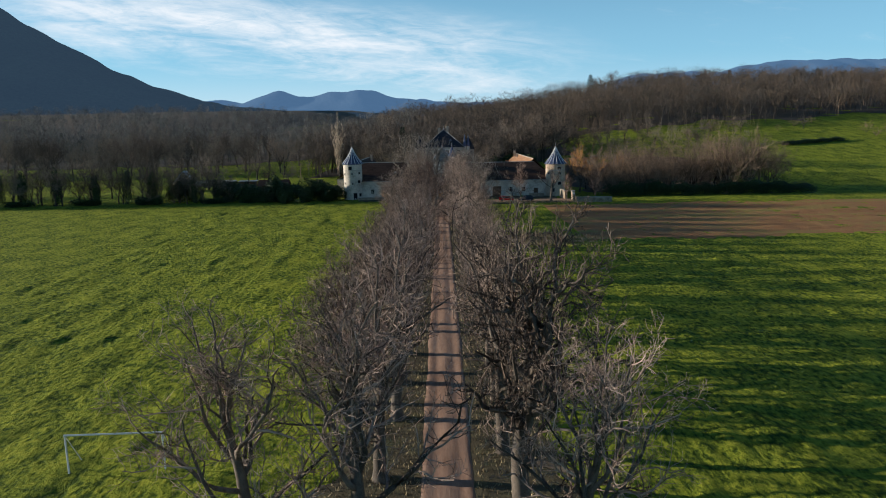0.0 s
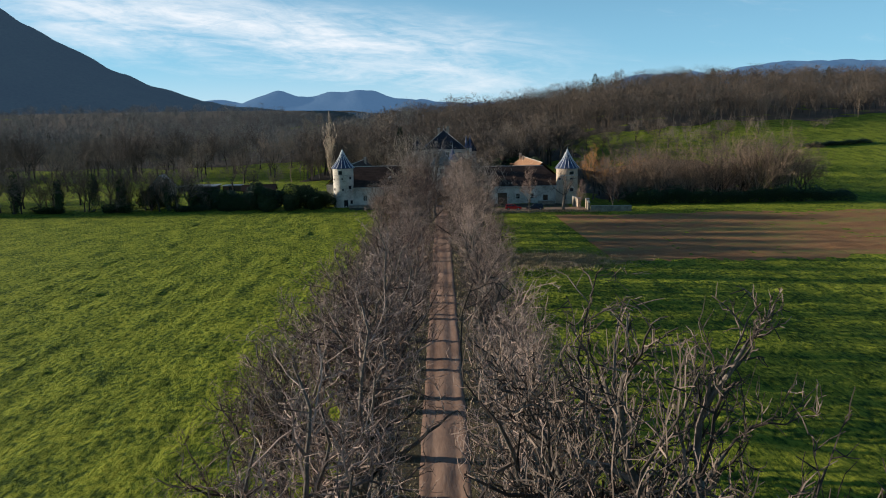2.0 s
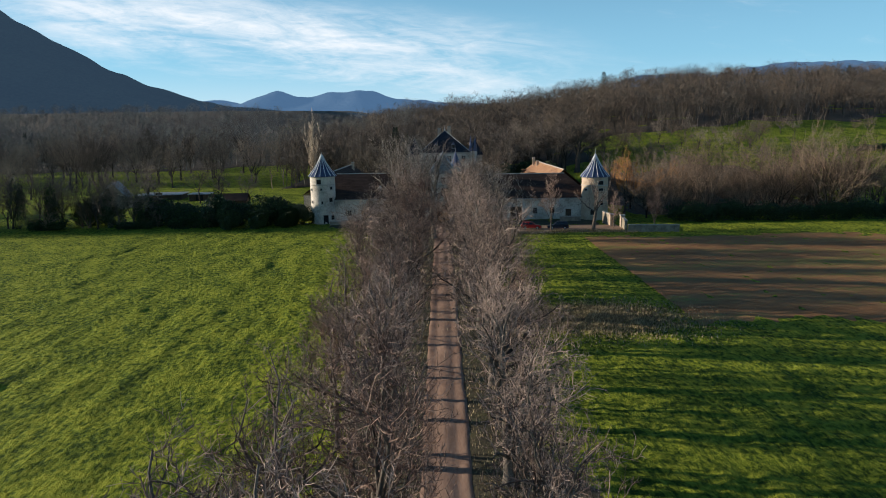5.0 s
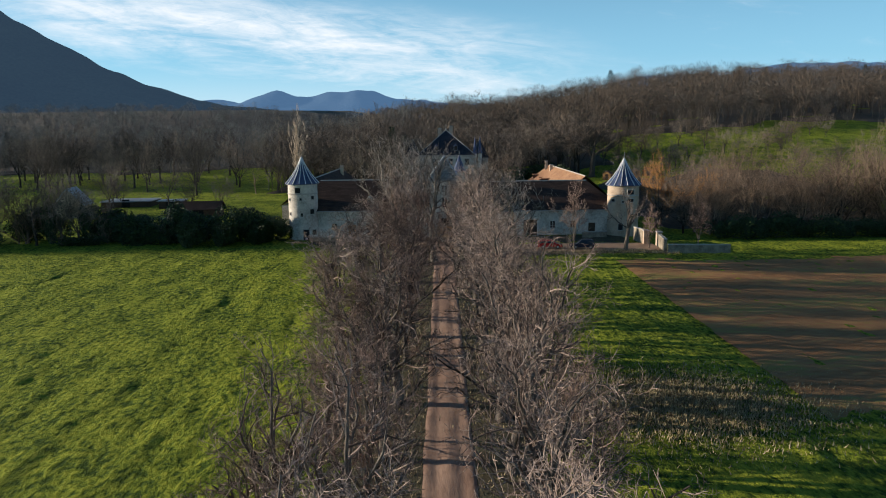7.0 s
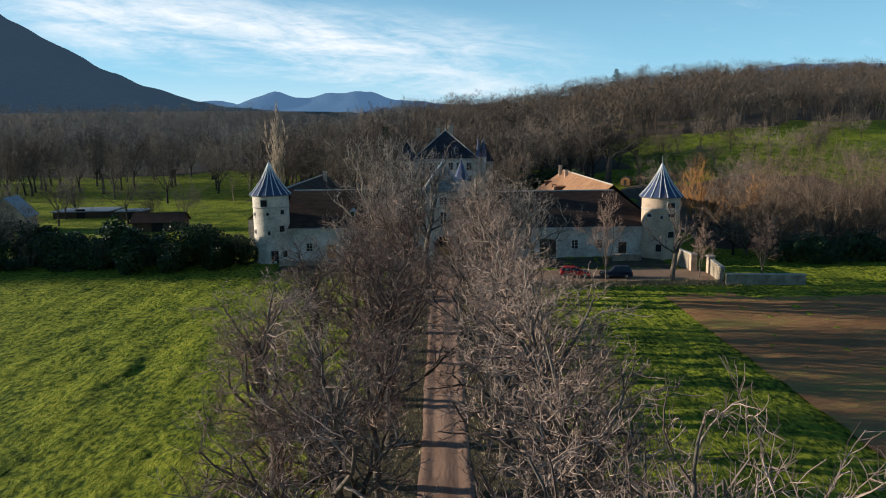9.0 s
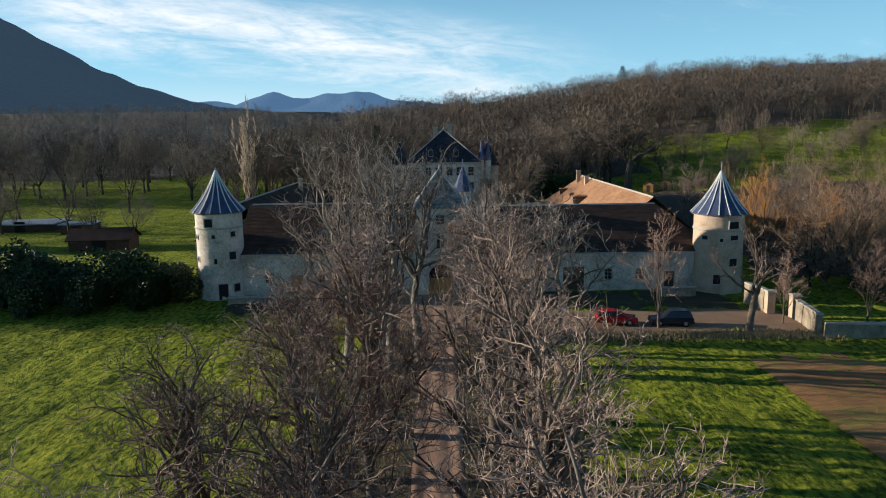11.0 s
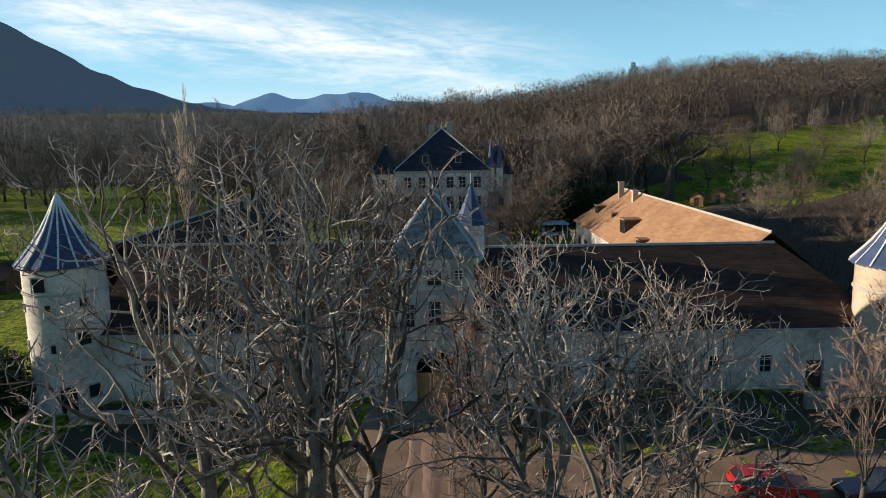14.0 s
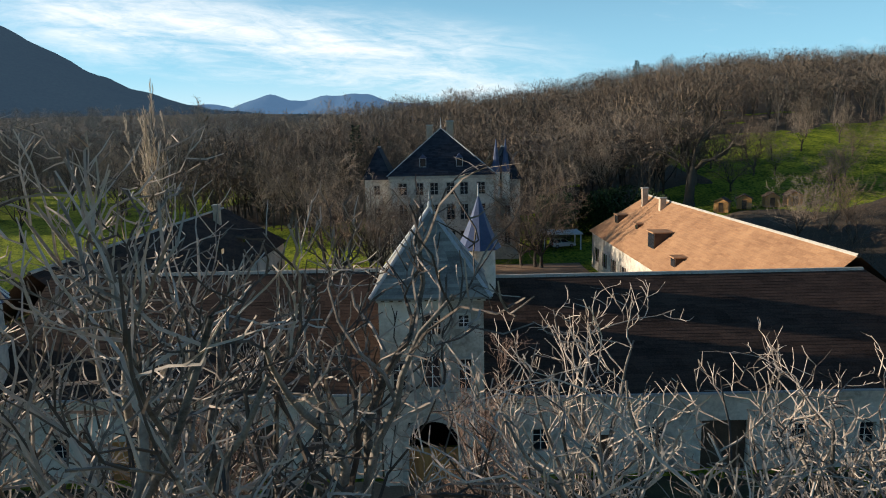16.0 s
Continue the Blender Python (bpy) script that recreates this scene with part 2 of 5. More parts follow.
M_LAMPRED = material("red_lamp_lens", (0.35, 0.01, 0.01), (0.45, 0.02, 0.02), scale=5.0, fine=20.0, bump=0, rough=0.15)
# Blue base colours and emission put the distance haze into these two slopes.
M_MOUNTAIN = haze("wooded_mountain_haze_glow", (0.016, 0.028, 0.030), (0.055, 0.060, 0.048), (0.11, 0.20, 0.33), 0.17, 0.006)
M_FAR = haze("far_hills_haze_glow", (0.03, 0.05, 0.075), (0.055, 0.075, 0.10), (0.16, 0.33, 0.60), 0.33, 0.003)
M_PLAIN = material("far_valley_woods", (0.030, 0.032, 0.026), (0.085, 0.075, 0.058), scale=0.006, fine=0.09, bump=0.8, depth=6.0)


# ---- mesh helpers ----
class Geo:
    """Collects corners and faces for one mesh."""

    def __init__(self):
        self.v, self.f, self.tiles = [], [], None

    def face(self, *pts):
        k = len(self.v)
        self.v.extend(tuple(p) for p in pts)
        self.f.append(tuple(range(k, k + len(pts))))
        return self

    def box(self, x0, x1, y0, y1, z0, z1, taper=0.0):
        k, a = len(self.v), taper
        self.v += [(x0, y0, z0), (x1, y0, z0), (x1, y1, z0), (x0, y1, z0), (x0 + a, y0 + a, z1), (x1 - a, y0 + a, z1), (x1 - a, y1 - a, z1), (x0 + a, y1 - a, z1)]
        self.f += [tuple(k + i for i in q) for q in ((3, 2, 1, 0), (4, 5, 6, 7), (0, 1, 5, 4), (1, 2, 6, 5), (2, 3, 7, 6), (3, 0, 4, 7))]
        return self

    def prism(self, poly, y0, y1):
        """A polygon of (x, z), counter-clockwise seen from -y, drawn out along y."""
        k, n = len(self.v), len(poly)
        self.v += [(x, y0, z) for x, z in poly] + [(x, y1, z) for x, z in poly]
        self.f += [tuple(k + i for i in range(n)), tuple(k + n + i for i in reversed(range(n)))]
        self.f += [(k + i, k + n + i, k + n + (i + 1) % n, k + (i + 1) % n) for i in range(n)]
        return self

    def lathe(self, cx, cy, profile, n=32, caps=False):
        k = len(self.v)
        for r, z in profile:
            self.v += [(cx + r * math.cos(2 * math.pi * i / n), cy + r * math.sin(2 * math.pi * i / n), z) for i in range(n)]
        for j in range(len(profile) - 1):
            self.f += [(k + j * n + i, k + j * n + (i + 1) % n, k + (j + 1) * n + (i + 1) % n, k + (j + 1) * n + i) for i in range(n)]
        if caps:
            self.f.append(tuple(k + i for i in reversed(range(n))))
            self.f.append(tuple(k + (len(profile) - 1) * n + i for i in range(n)))
        return self

    def tube(self, pts, radii, sides=4):
        k, n = len(self.v), len(pts)
        ring = [(math.cos(2 * math.pi * i / sides), math.sin(2 * math.pi * i / sides)) for i in range(sides)]
        tip = radii[-1] < 0.004
        last = n - 1 if tip else n
        for j in range(last):
            d = (pts[min(j + 1, n - 1)] - pts[max(j - 1, 0)])
            a = d.orthogonal().normalized()
            b = d.cross(a).normalized()
            p, r = pts[j], radii[j]
            for c, s in ring:
                self.v.append((p.x + r * (a.x * c + b.x * s), p.y + r * (a.y * c + b.y * s), p.z + r * (a.z * c + b.z * s)))
        for j in range(last - 1):
            o = k + j * sides
            for i in range(sides):
                i2 = (i + 1) % sides
                self.f.append((o + i, o + i2, o + sides + i2, o + sides + i))
        if tip:
            e = len(self.v)
            self.v.append(tuple(pts[-1]))
            o = k + (last - 1) * sides
            self.f += [(o + i, o + (i + 1) % sides, e) for i in range(sides)]
        return self

    def mesh(self, name, mat, smooth=False):
        me = bpy.data.meshes.new(name)
        me.from_pydata(self.v, [], self.f)
        me.materials.append(mat)
        if smooth:
            me.polygons.foreach_set("use_smooth", [True] * len(me.polygons))
        return me


def part(name, geo, mat, parent=None, label="", smooth=False, at=None):
    ob = new(name, geo.mesh(name, mat, smooth))
    if parent is not None:
        ob.parent = parent
    if at is not None:
        ob.matrix_basis = at
    if geo.tiles is not None:
        courses = new("roof_tiles", geo.tiles.mesh("roof_tiles", mat))
        courses.parent = ob
        tagged(courses, kind="stuff")
    return tagged(ob, label)


def thing(name, label, category, at=None, group="", kind=""):
    ob = new(name)
    if at is not None:
        ob.matrix_basis = at
    return tagged(ob, label, category, group, kind)


def big_mesh(name, V, F, mat, smooth=False):
    """A mesh straight from arrays of corners and triangles or quads."""
    me = bpy.data.meshes.new(name)
    n = F.shape[1]
    me.vertices.add(len(V))
    me.vertices.foreach_set("co", np.ascontiguousarray(V, dtype=np.float32).ravel())
    me.loops.add(F.size)
    me.loops.foreach_set("vertex_index", np.ascontiguousarray(F, dtype=np.int32).ravel())
    me.polygons.add(len(F))
    me.polygons.foreach_set("loop_start", np.arange(0, F.size, n, dtype=np.int32))
    me.polygons.foreach_set("use_smooth", np.full(len(F), smooth))
    me.materials.append(mat)
    me.update(calc_edges=True)
    return new(name, me)


def sstep(a, b, x):
    t = np.clip((np.asarray(x, dtype=float) - a) / (b - a), 0, 1)
    return t * t * (3 - 2 * t)


def height(x, y):
    """The lie of the land: flat meadows, a wooded hill behind to the right, a valley that rises slowly ahead."""
    x, y = np.asarray(x, dtype=float), np.asarray(y, dtype=float)
    y0 = 200 + np.clip((90 - x) * 0.9, 0, 260)
    slope = 0.010 + 0.075 * sstep(-170, 20, x) + 0.035 * sstep(30, 130, x)
    d = np.clip(y - y0, 0, None)
    d = np.where(d < 20, d * d / 40, d - 10)
    run = np.minimum(d, np.clip(690 - y0, 0, None))
    return slope * run - 10.0 * np.exp(-((x - 105) / 62) ** 2) * sstep(430, 610, y) + 0.028 * np.clip(y - 700, 0, 2400) + 0.04 * np.clip(y - 460, 0, 1100) * (1 - sstep(-420, -90, x))


def value_noise(x, y, seed):
    """Smooth random heights on a unit lattice, -1 to 1."""
    x, y = np.asarray(x, dtype=float), np.asarray(y, dtype=float)
    table = np.random.default_rng(seed).uniform(-1, 1, (256, 256))
    i, j = np.floor(x).astype(int), np.floor(y).astype(int)
    a, c = x - i, y - j
    a, c = a * a * (3 - 2 * a), c * c * (3 - 2 * c)
    i, j, i1, j1 = i % 256, j % 256, (i + 1) % 256, (j + 1) % 256
    return (table[i, j] * (1 - a) + table[i1, j] * a) * (1 - c) + (table[i, j1] * (1 - a) + table[i1, j1] * a) * c


def ripple(x, y):
    return 0.075 * value_noise(x / 1.3, y / 13.0, 12) + 0.08 * value_noise(x / 1.1 + 0.06 * y, y / 2.6, 3) + 0.075 * value_noise(x / 0.7, y / 1.2, 4) + 0.03 * value_noise(x / 6, y / 11, 5)


def sheet(name, xs, ys, lift, mat, zfun):
    X, Y = np.meshgrid(xs, ys)
    Z = zfun(X, Y) + lift
    V = np.stack([X, Y, Z], -1).reshape(-1, 3)
    nx, ny = len(xs), len(ys)
    i = (np.arange(ny - 1)[:, None] * nx + np.arange(nx - 1)[None, :]).ravel()
    F = np.stack([i, i + 1, i + nx + 1, i + nx], 1)
    return big_mesh(name, V, F, mat, True)


rng_np = np.random.default_rng(7)


# ---- ground, track, fields ----
def ground_z(x, y):
    near = sstep(-160, -120, x) * (1 - sstep(120, 160, x)) * (1 - sstep(200, 240, y))
    rough = ripple(x, y) * near
    return height(x, y) + rough * (0.3 + 0.7 * sstep(6, 11, np.abs(x)))


xs = np.concatenate([np.linspace(-5200, -300, 26), np.linspace(-260, -62, 36), np.arange(-60, 60.1, 0.42), np.linspace(62, 260, 36), np.linspace(300, 5200, 26)])
ys = np.concatenate([np.linspace(-1200, -30, 14), np.concatenate([np.arange(-15, 24, 3.0), np.arange(24, 215, 0.75)]), np.linspace(216, 420, 60), np.linspace(440, 900, 40), np.linspace(1000, 5200, 22)])
ground = sheet("ground", xs, ys, 0.0, M_GRASS, ground_z)
tagged(ground, "uneven green winter meadow reaching to the hills", "meadow", kind="structure")

verge = sheet("verge", np.arange(-8.5, 8.6, 0.5), np.arange(-10, 196, 0.75), 0.035, M_VERGE, lambda x, y: ground_z(x, y) - 0.09 * sstep(6.2, 8.5, np.abs(x) + 0.9 * np.sin(y * 0.35) + 0.6 * np.sin(y * 0.9 + x)))
tagged(verge, "brown leaf litter and thin grass under the avenue trees", "verge", kind="structure")


def track_z(x, y):
    rut = -0.035 * np.exp(-((np.abs(x) - 0.75) / 0.28) ** 2) + 0.02 * np.exp(-(x / 0.3) ** 2)
    return ground_z(x, y) + 0.085 + rut - 0.10 * sstep(1.3, 1.75, np.abs(x) + 0.05 * np.sin(y * 0.37) + 0.03 * np.sin(y * 1.3))


road = sheet("road", np.arange(-1.8, 1.81, 0.12), np.arange(-10, 196, 0.6), 0.0, M_ROAD, track_z)
tagged(road, "straight reddish earth track with two worn ruts", "track", kind="structure")
plough = sheet("ploughed_field", np.arange(26, 230, 1.5), np.arange(118, 180, 1.0), 0.09, M_PLOUGH, lambda x, y: ground_z(x, y) + 0.03 * np.sin(y * 4.0 + 0.4 * np.sin(x * 0.3)) - 0.18 * (1 - sstep(118.5, 121.5, y - 0.02 * (x - 26) - 1.2 * np.sin(x * 0.21))) - 0.18 * sstep(174, 179, y + 1.0 * np.sin(x * 0.17)))
tagged(plough, "bare brown field with thin green growth", "field", kind="structure")
yard = sheet("yard", np.arange(-6, 36.1, 0.7), np.arange(184.5, 203.1, 0.6), 0.075, M_YARD, lambda x, y: ground_z(x, y) * 0.3 - 0.14 * (1 - sstep(184.6, 186.0, y + 0.3 * np.sin(x * 0.8))) - 0.2 * (1 - sstep(-5.6, -4.0, x)) - 0.25 * sstep(193.0, 194.6, y + 0.4 * np.sin(x * 0.6)) * sstep(5.0, 6.5, x))
tagged(yard, "pale gravel forecourt in front of the long facade", "forecourt", kind="structure")
# Dark sheet over the grass: paints the shade along the facade.
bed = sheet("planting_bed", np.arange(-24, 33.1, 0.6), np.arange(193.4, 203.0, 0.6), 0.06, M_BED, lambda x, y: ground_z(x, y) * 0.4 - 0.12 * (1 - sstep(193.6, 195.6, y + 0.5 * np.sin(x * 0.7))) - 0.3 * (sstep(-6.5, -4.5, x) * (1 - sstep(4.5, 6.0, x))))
tagged(bed, "earth and leaf litter along the facade, shade painted into the colour", "planting bed", kind="structure")
court = sheet("courtyard", np.arange(-20, 21.1, 1.0), np.arange(219.5, 266, 1.0), 0.06, M_YARD, lambda x, y: height(x, y))
tagged(court, "pale gravel courtyard between the wings", "courtyard", kind="structure")
lawn = sheet("courtyard_lawn", np.arange(-12, 17.1, 1.0), np.arange(222, 247, 1.0), 0.10, M_GRASS, lambda x, y: height(x, y))
tagged(lawn, "mown green lawn in the gravel courtyard", "lawn", kind="structure")



def wooded(x, y):
    """1 where woodland covers the land, 0 in the open park and on the grazed slope."""
    edge = 8 * np.sin(x * 0.07) + 5 * np.sin(x * 0.19 + 1)
    left = sstep(424, 438, y + edge)
    mid = sstep(300, 310, y + edge) * sstep(-70, -55, x) * (1 - sstep(56, 64, x + edge * 0.4))
    right = sstep(362, 374, y + edge - 0.24 * np.clip(x - 90, 0, 500))
    lower = sstep(204, 210, y) * (1 - sstep(276, 292, y + edge)) * sstep(40, 47, x) * (1 - sstep(104, 116, x + edge))
    return np.maximum(np.maximum(np.where(x < 50, left, right), mid), lower)


floor_xs = np.concatenate([np.linspace(-3600, -300, 40), np.linspace(-290, 420, 143), np.linspace(440, 3600, 40)])
floor_ys = np.concatenate([np.linspace(200, 460, 88), np.linspace(470, 900, 44), np.linspace(950, 3600, 30)])
forest_floor = sheet("forest_floor", floor_xs, floor_ys, 0.0, M_FLOOR, lambda x, y: height(x, y) + 0.4 - 3.0 * (1 - wooded(x, y)) + 0.6 * value_noise(x / 9, y / 9, 6))
tagged(forest_floor, "brown leaf litter under the bare woods", "forest floor", kind="structure")

# ---- distance ----
def ridge_object(name, x0, x1, y0, depth, profile, mat, label, step):
    xs_, ys_ = np.arange(x0, x1, step), np.linspace(0, 1, 26)

    def z(x, y):
        t = (y - y0) / depth
        top = profile(x) + 0.02 * profile(x) * (np.sin(x * 0.031 + 7 * t) * np.sin(x * 0.011)) + 5.0 * value_noise(x / 38, x * 0 + 0.5, 9) + 0.03 * profile(x) * value_noise(x / 130, x * 0 + 0.5, 10)
        fold = 1 + 0.3 * value_noise(x / 160, t * 3.0, 8) * (1 - t)
        return 40 + (top - 40) * np.clip(np.sin(t * math.pi / 2), 0, 1) ** 0.9 * np.where(t < 1, np.clip(fold * (0.86 + 0.14 * t), 0, 1), 1)

    ob = sheet(name, xs_, y0 + depth * ys_, 0.0, mat, z)
    return tagged(ob, label, "mountain", kind="structure")


ridge_object("mountain", -3600, -150, 1900, 700, lambda x: 84 + 530 * np.exp(-((x + 2000) / 770) ** 2), M_MOUNTAIN, "dark wooded mountain with blue haze put in its colour", 18)


def far_profile(x):
    bumps = sum(a * np.exp(-((x - c) / w) ** 2) for c, a, w in ((-1380, 45, 150), (-1000, 88, 150), (-690, 66, 160), (-460, 78, 140), (-190, 30, 160)))
    return 185 + bumps + 150 * sstep(650, 1300, x) + 62 * sstep(1600, 2080, x) - 40 * sstep(2500, 3400, x)


ridge_object("far_hills", -3600, 3900, 3700, 620, far_profile, M_FAR, "far hills on the horizon, painted haze-blue", 30)

# ---- trees ----
def limb(r, p, d, length, r0, r1, n, gnarl, up):
    pts, step = [p.copy()], length / n
    d = d.normalized()
    for _ in range(n):
        d = (d + Vector((r.gauss(0, gnarl), r.gauss(0, gnarl), r.gauss(0, gnarl) + up))).normalized()
        p = p + d * step
        pts.append(p)
    return pts, [r0 + (r1 - r0) * i / n for i in range(n + 1)]


def side_way(r, d, angle):
    a = d.orthogonal().normalized()
    a.rotate(Matrix.Rotation(r.uniform(0, 2 * math.pi), 3, d.normalized()))
    w = math.radians(angle)
    return d.normalized() * math.cos(w) + a * math.sin(w)


def bare_tree(seed, tall, trunk, girth, limbs, spread, levels, gnarl=0.22, lean=0.0, sides=7, bias=0.0, limb_sides=5, limb_steps=9, even=0.0, keep=-99.0, rise=0.05, least=0.012):
    """Trunk and crown of a leafless tree. levels: (children, length ratio, angle, segments, tube sides, gnarl, upward pull) from limbs outwards."""
    r = random.Random(seed)
    body, crown = Geo(), Geo()
    pts, rad = limb(r, Vector((0, 0, -0.15)), Vector((r.gauss(0, lean), r.gauss(0, lean), 1)), trunk + 0.15, girth, girth * 0.72, 6, 0.05, 0.15)
    rad[0] *= 1.35
    body.tube(pts, rad, sides)
    top, way = pts[-1], pts[-1] - pts[-2]

    def ramify(pts, rad, length, level):
        if level >= len(levels):
            return
        count, ratio, angle, nseg, nsides, gn, up = levels[level]
        last = level == len(levels) - 1
        for c in range(count):
            t = 0.22 + 0.78 * (c + r.random()) / count
            f = t * (len(pts) - 1)
            i = min(int(f), len(pts) - 2)
            p = pts[i].lerp(pts[i + 1], f - i)
            d = side_way(r, pts[i + 1] - pts[i], r.gauss(angle, 11))
            ln = length * ratio * r.uniform(0.6, 1.25) * (1.12 - 0.45 * t)
            r0 = max(rad[i] * (0.62 if level == 0 else 0.56), least)
            q, w = limb(r, p, d, ln, r0, 0.0 if last else max(r0 * 0.3, 0.007), nseg, gn, up)
            if q[-1].x < keep:
                continue
            crown.tube(q, w, nsides)
            ramify(q, w, ln, level + 1)

    for c in range(limbs):
        a = 2 * math.pi * (c + r.uniform(-0.25, 0.25)) / limbs
        out = spread * r.uniform(0.55, 1.25) * (0.35 if c == 0 and limbs > 3 else 1)
        d = Vector((math.cos(a) * out + bias, math.sin(a) * out, 1)).normalized()
        ln = (tall - trunk) * r.uniform(0.78 + even, 1.02) * (1 + 0.1 * out)
        g = girth * r.uniform(0.32, 0.46)
        q, w = limb(r, top - way.normalized() * r.uniform(0, 0.35 * trunk), d, ln, g, g * 0.14, limb_steps, gnarl, rise + even)
        if min(p.x for p in q) < keep:
            q = [Vector((abs(p.x), p.y, p.z)) for p in q]
        body.tube(q, w, limb_sides)
        ramify(q, w, ln, 0)
    fit_ = tall / max(p[2] for p in crown.v)
    for g in (body, crown):
        g.v = [(x * fit_, y * fit_, z * fit_) for x, y, z in g.v]
    return body, crown


def tree_thing(name, label, category, seed, bark, twig, group="", trunk_name="trunk", **kw):
    body, crown = bare_tree(seed, **kw)
    t = thing(name, label, category, group=group)
    part(trunk_name, body, bark, t, smooth=True)
    part("crown", crown, twig, t)
    return t


def stand(tree, x, y, turn, size, stretch=1.0):
    """Set a tree up on the land, turned and scaled."""
    tree.matrix_basis = Matrix.Translation((x, y, float(height(x, y)))) @ Matrix.Rotation(turn, 4, "Z") @ Matrix.Diagonal((size, size, size * stretch, 1))


def copy_tree(tree, x, y, turn, size, stretch=1.0):
    c = copy_thing(tree, Matrix())
    stand(c, x, y, turn, size, stretch)
    return c


def old_tree(seed, tall, clear, girth, reach, limbs=10, forks=(7, 5, 4), knee=0.34, twig=0.018, keep=-99.0, leader=0.62, rise=0.07, tip_up=0.22, flare=24):
    """An old bare avenue tree: a leader that carries limbs all the way up, crooked at every joint, with stubby upturned twigs."""
    r = random.Random(seed)
    body, crown = Geo(), Geo()
    pts, rad = limb(r, Vector((0, 0, -0.15)), Vector((r.gauss(0, 0.05), r.gauss(0, 0.05), 1)), tall * leader, girth, girth * 0.34, 10, 0.10, 0.12)
    rad[0] *= 1.4
    body.tube(pts, rad, 8)

    def ramify(pts, rad, length, level):
        if level >= len(forks):
            return
        last = level == len(forks) - 1
        count = forks[level]
        for c in range(count):
            t = 0.2 + 0.8 * (c + r.uniform(0.2, 1.0)) / count
            f = min(t, 1.0) * (len(pts) - 1)
            i = min(int(f), len(pts) - 2)
            p = pts[i].lerp(pts[i + 1], f - i)
            d = side_way(r, pts[i + 1] - pts[i], r.gauss(50, 12))
            ln = length * (0.44, 0.5, 0.52)[level] * r.uniform(0.6, 1.3) * (1.15 - 0.4 * t)
            r0 = max(rad[i] * 0.6, twig)
            r1 = twig * 0.55 if last else max(r0 * 0.4, twig * 0.8)
            q, w = limb(r, p, d, ln, r0, r1, (5, 4, 2)[level], knee, tip_up * (0.4, 0.8, 1.0)[level])
            if q[-1].x < keep:
                continue
            crown.tube(q, w, 4 if level == 0 else 3)
            ramify(q, w, ln, level + 1)

    for c in range(limbs):
        f = c / (limbs - 1)
        k = (clear + (tall * leader - clear) * f) / (tall * leader) * 10
        i = min(int(k), 9)
        p = pts[i].lerp(pts[i + 1], k - i)
        a, el = c * 2.4 + r.uniform(-0.4, 0.4), radians(flare + 46 * f + r.gauss(0, 7))
        d = Vector((math.cos(a) * math.cos(el), math.sin(a) * math.cos(el), math.sin(el)))
        ln = reach * (1.12 - 0.25 * f) * r.uniform(0.8, 1.2)
        g = rad[i] * (0.42 + 0.28 * f)
        q, w = limb(r, p, d, ln, g, max(g * 0.25, twig), 9, knee * 0.8, rise)
        if min(v_.x for v_ in q) < keep:
            q = [Vector((abs(v_.x), v_.y, v_.z)) for v_ in q]
        body.tube(q, w, 5)
        ramify(q, w, ln, 0)
    fit_ = tall / sorted(v_[2] for v_ in crown.v)[int(0.988 * len(crown.v))]
    for g in (body, crown):
        g.v = [(x * fit_, y * fit_, min(z * fit_, tall + 0.25 * (z * fit_ - tall))) for x, y, z in g.v]
    return body, crown


def avenue_tree(label, seed, bark, twigs, **kw):
    body, crown = old_tree(seed, **kw)
    t = thing("avenue_tree", label, "tree", group="avenue trees")
    part("trunk", body, bark, t, smooth=True)
    part("crown", crown, twigs, t)
    return t


OLD = "old leafless avenue tree with gnarled grey limbs beside the track"
RED = "leafless avenue tree with dense fine reddish twigs beside the track"
PALE = "tall old leafless avenue tree with pale crooked limbs near the forecourt"
avenue_kinds = []
for k in range(5):
    avenue_kinds.append(avenue_tree(OLD, 11 + k, M_BARK, M_TWIG, tall=14.0, clear=2.6 + 0.6 * (k % 2), girth=0.42, reach=5.6, limbs=12, forks=(8, 6, 5), keep=-3.1 if k < 2 else -4.8, knee=0.27, twig=0.0105, tip_up=0.10, leader=0.55, flare=30))
for k in range(2):
    avenue_kinds.append(avenue_tree(RED, 31 + k, M_BARK, M_TWIGRED, tall=13.6, clear=1.4, girth=0.26, reach=5.0, limbs=12, forks=(9, 7, 5), knee=0.20, twig=0.010, keep=-3.2, flare=36))
for k in range(3):
    avenue_kinds.append(avenue_tree(PALE, 41 + k, M_PALEBARK, M_PALETWIG, tall=19.0, clear=5.0, girth=0.44, reach=7.4, limbs=10, forks=(6, 4, 3), knee=0.29, twig=0.017, tip_up=0.26, leader=0.5, rise=0.13, flare=44))
avenue_kinds.append(avenue_tree(OLD, 47, M_BARK, M_DARKTWIG, tall=14.0, clear=2.2, girth=0.5, reach=5.6, limbs=18, forks=(9, 7, 5), keep=-3.4, knee=0.32, twig=0.013, tip_up=0.12, leader=0.55, flare=26))
r = random.Random(5)
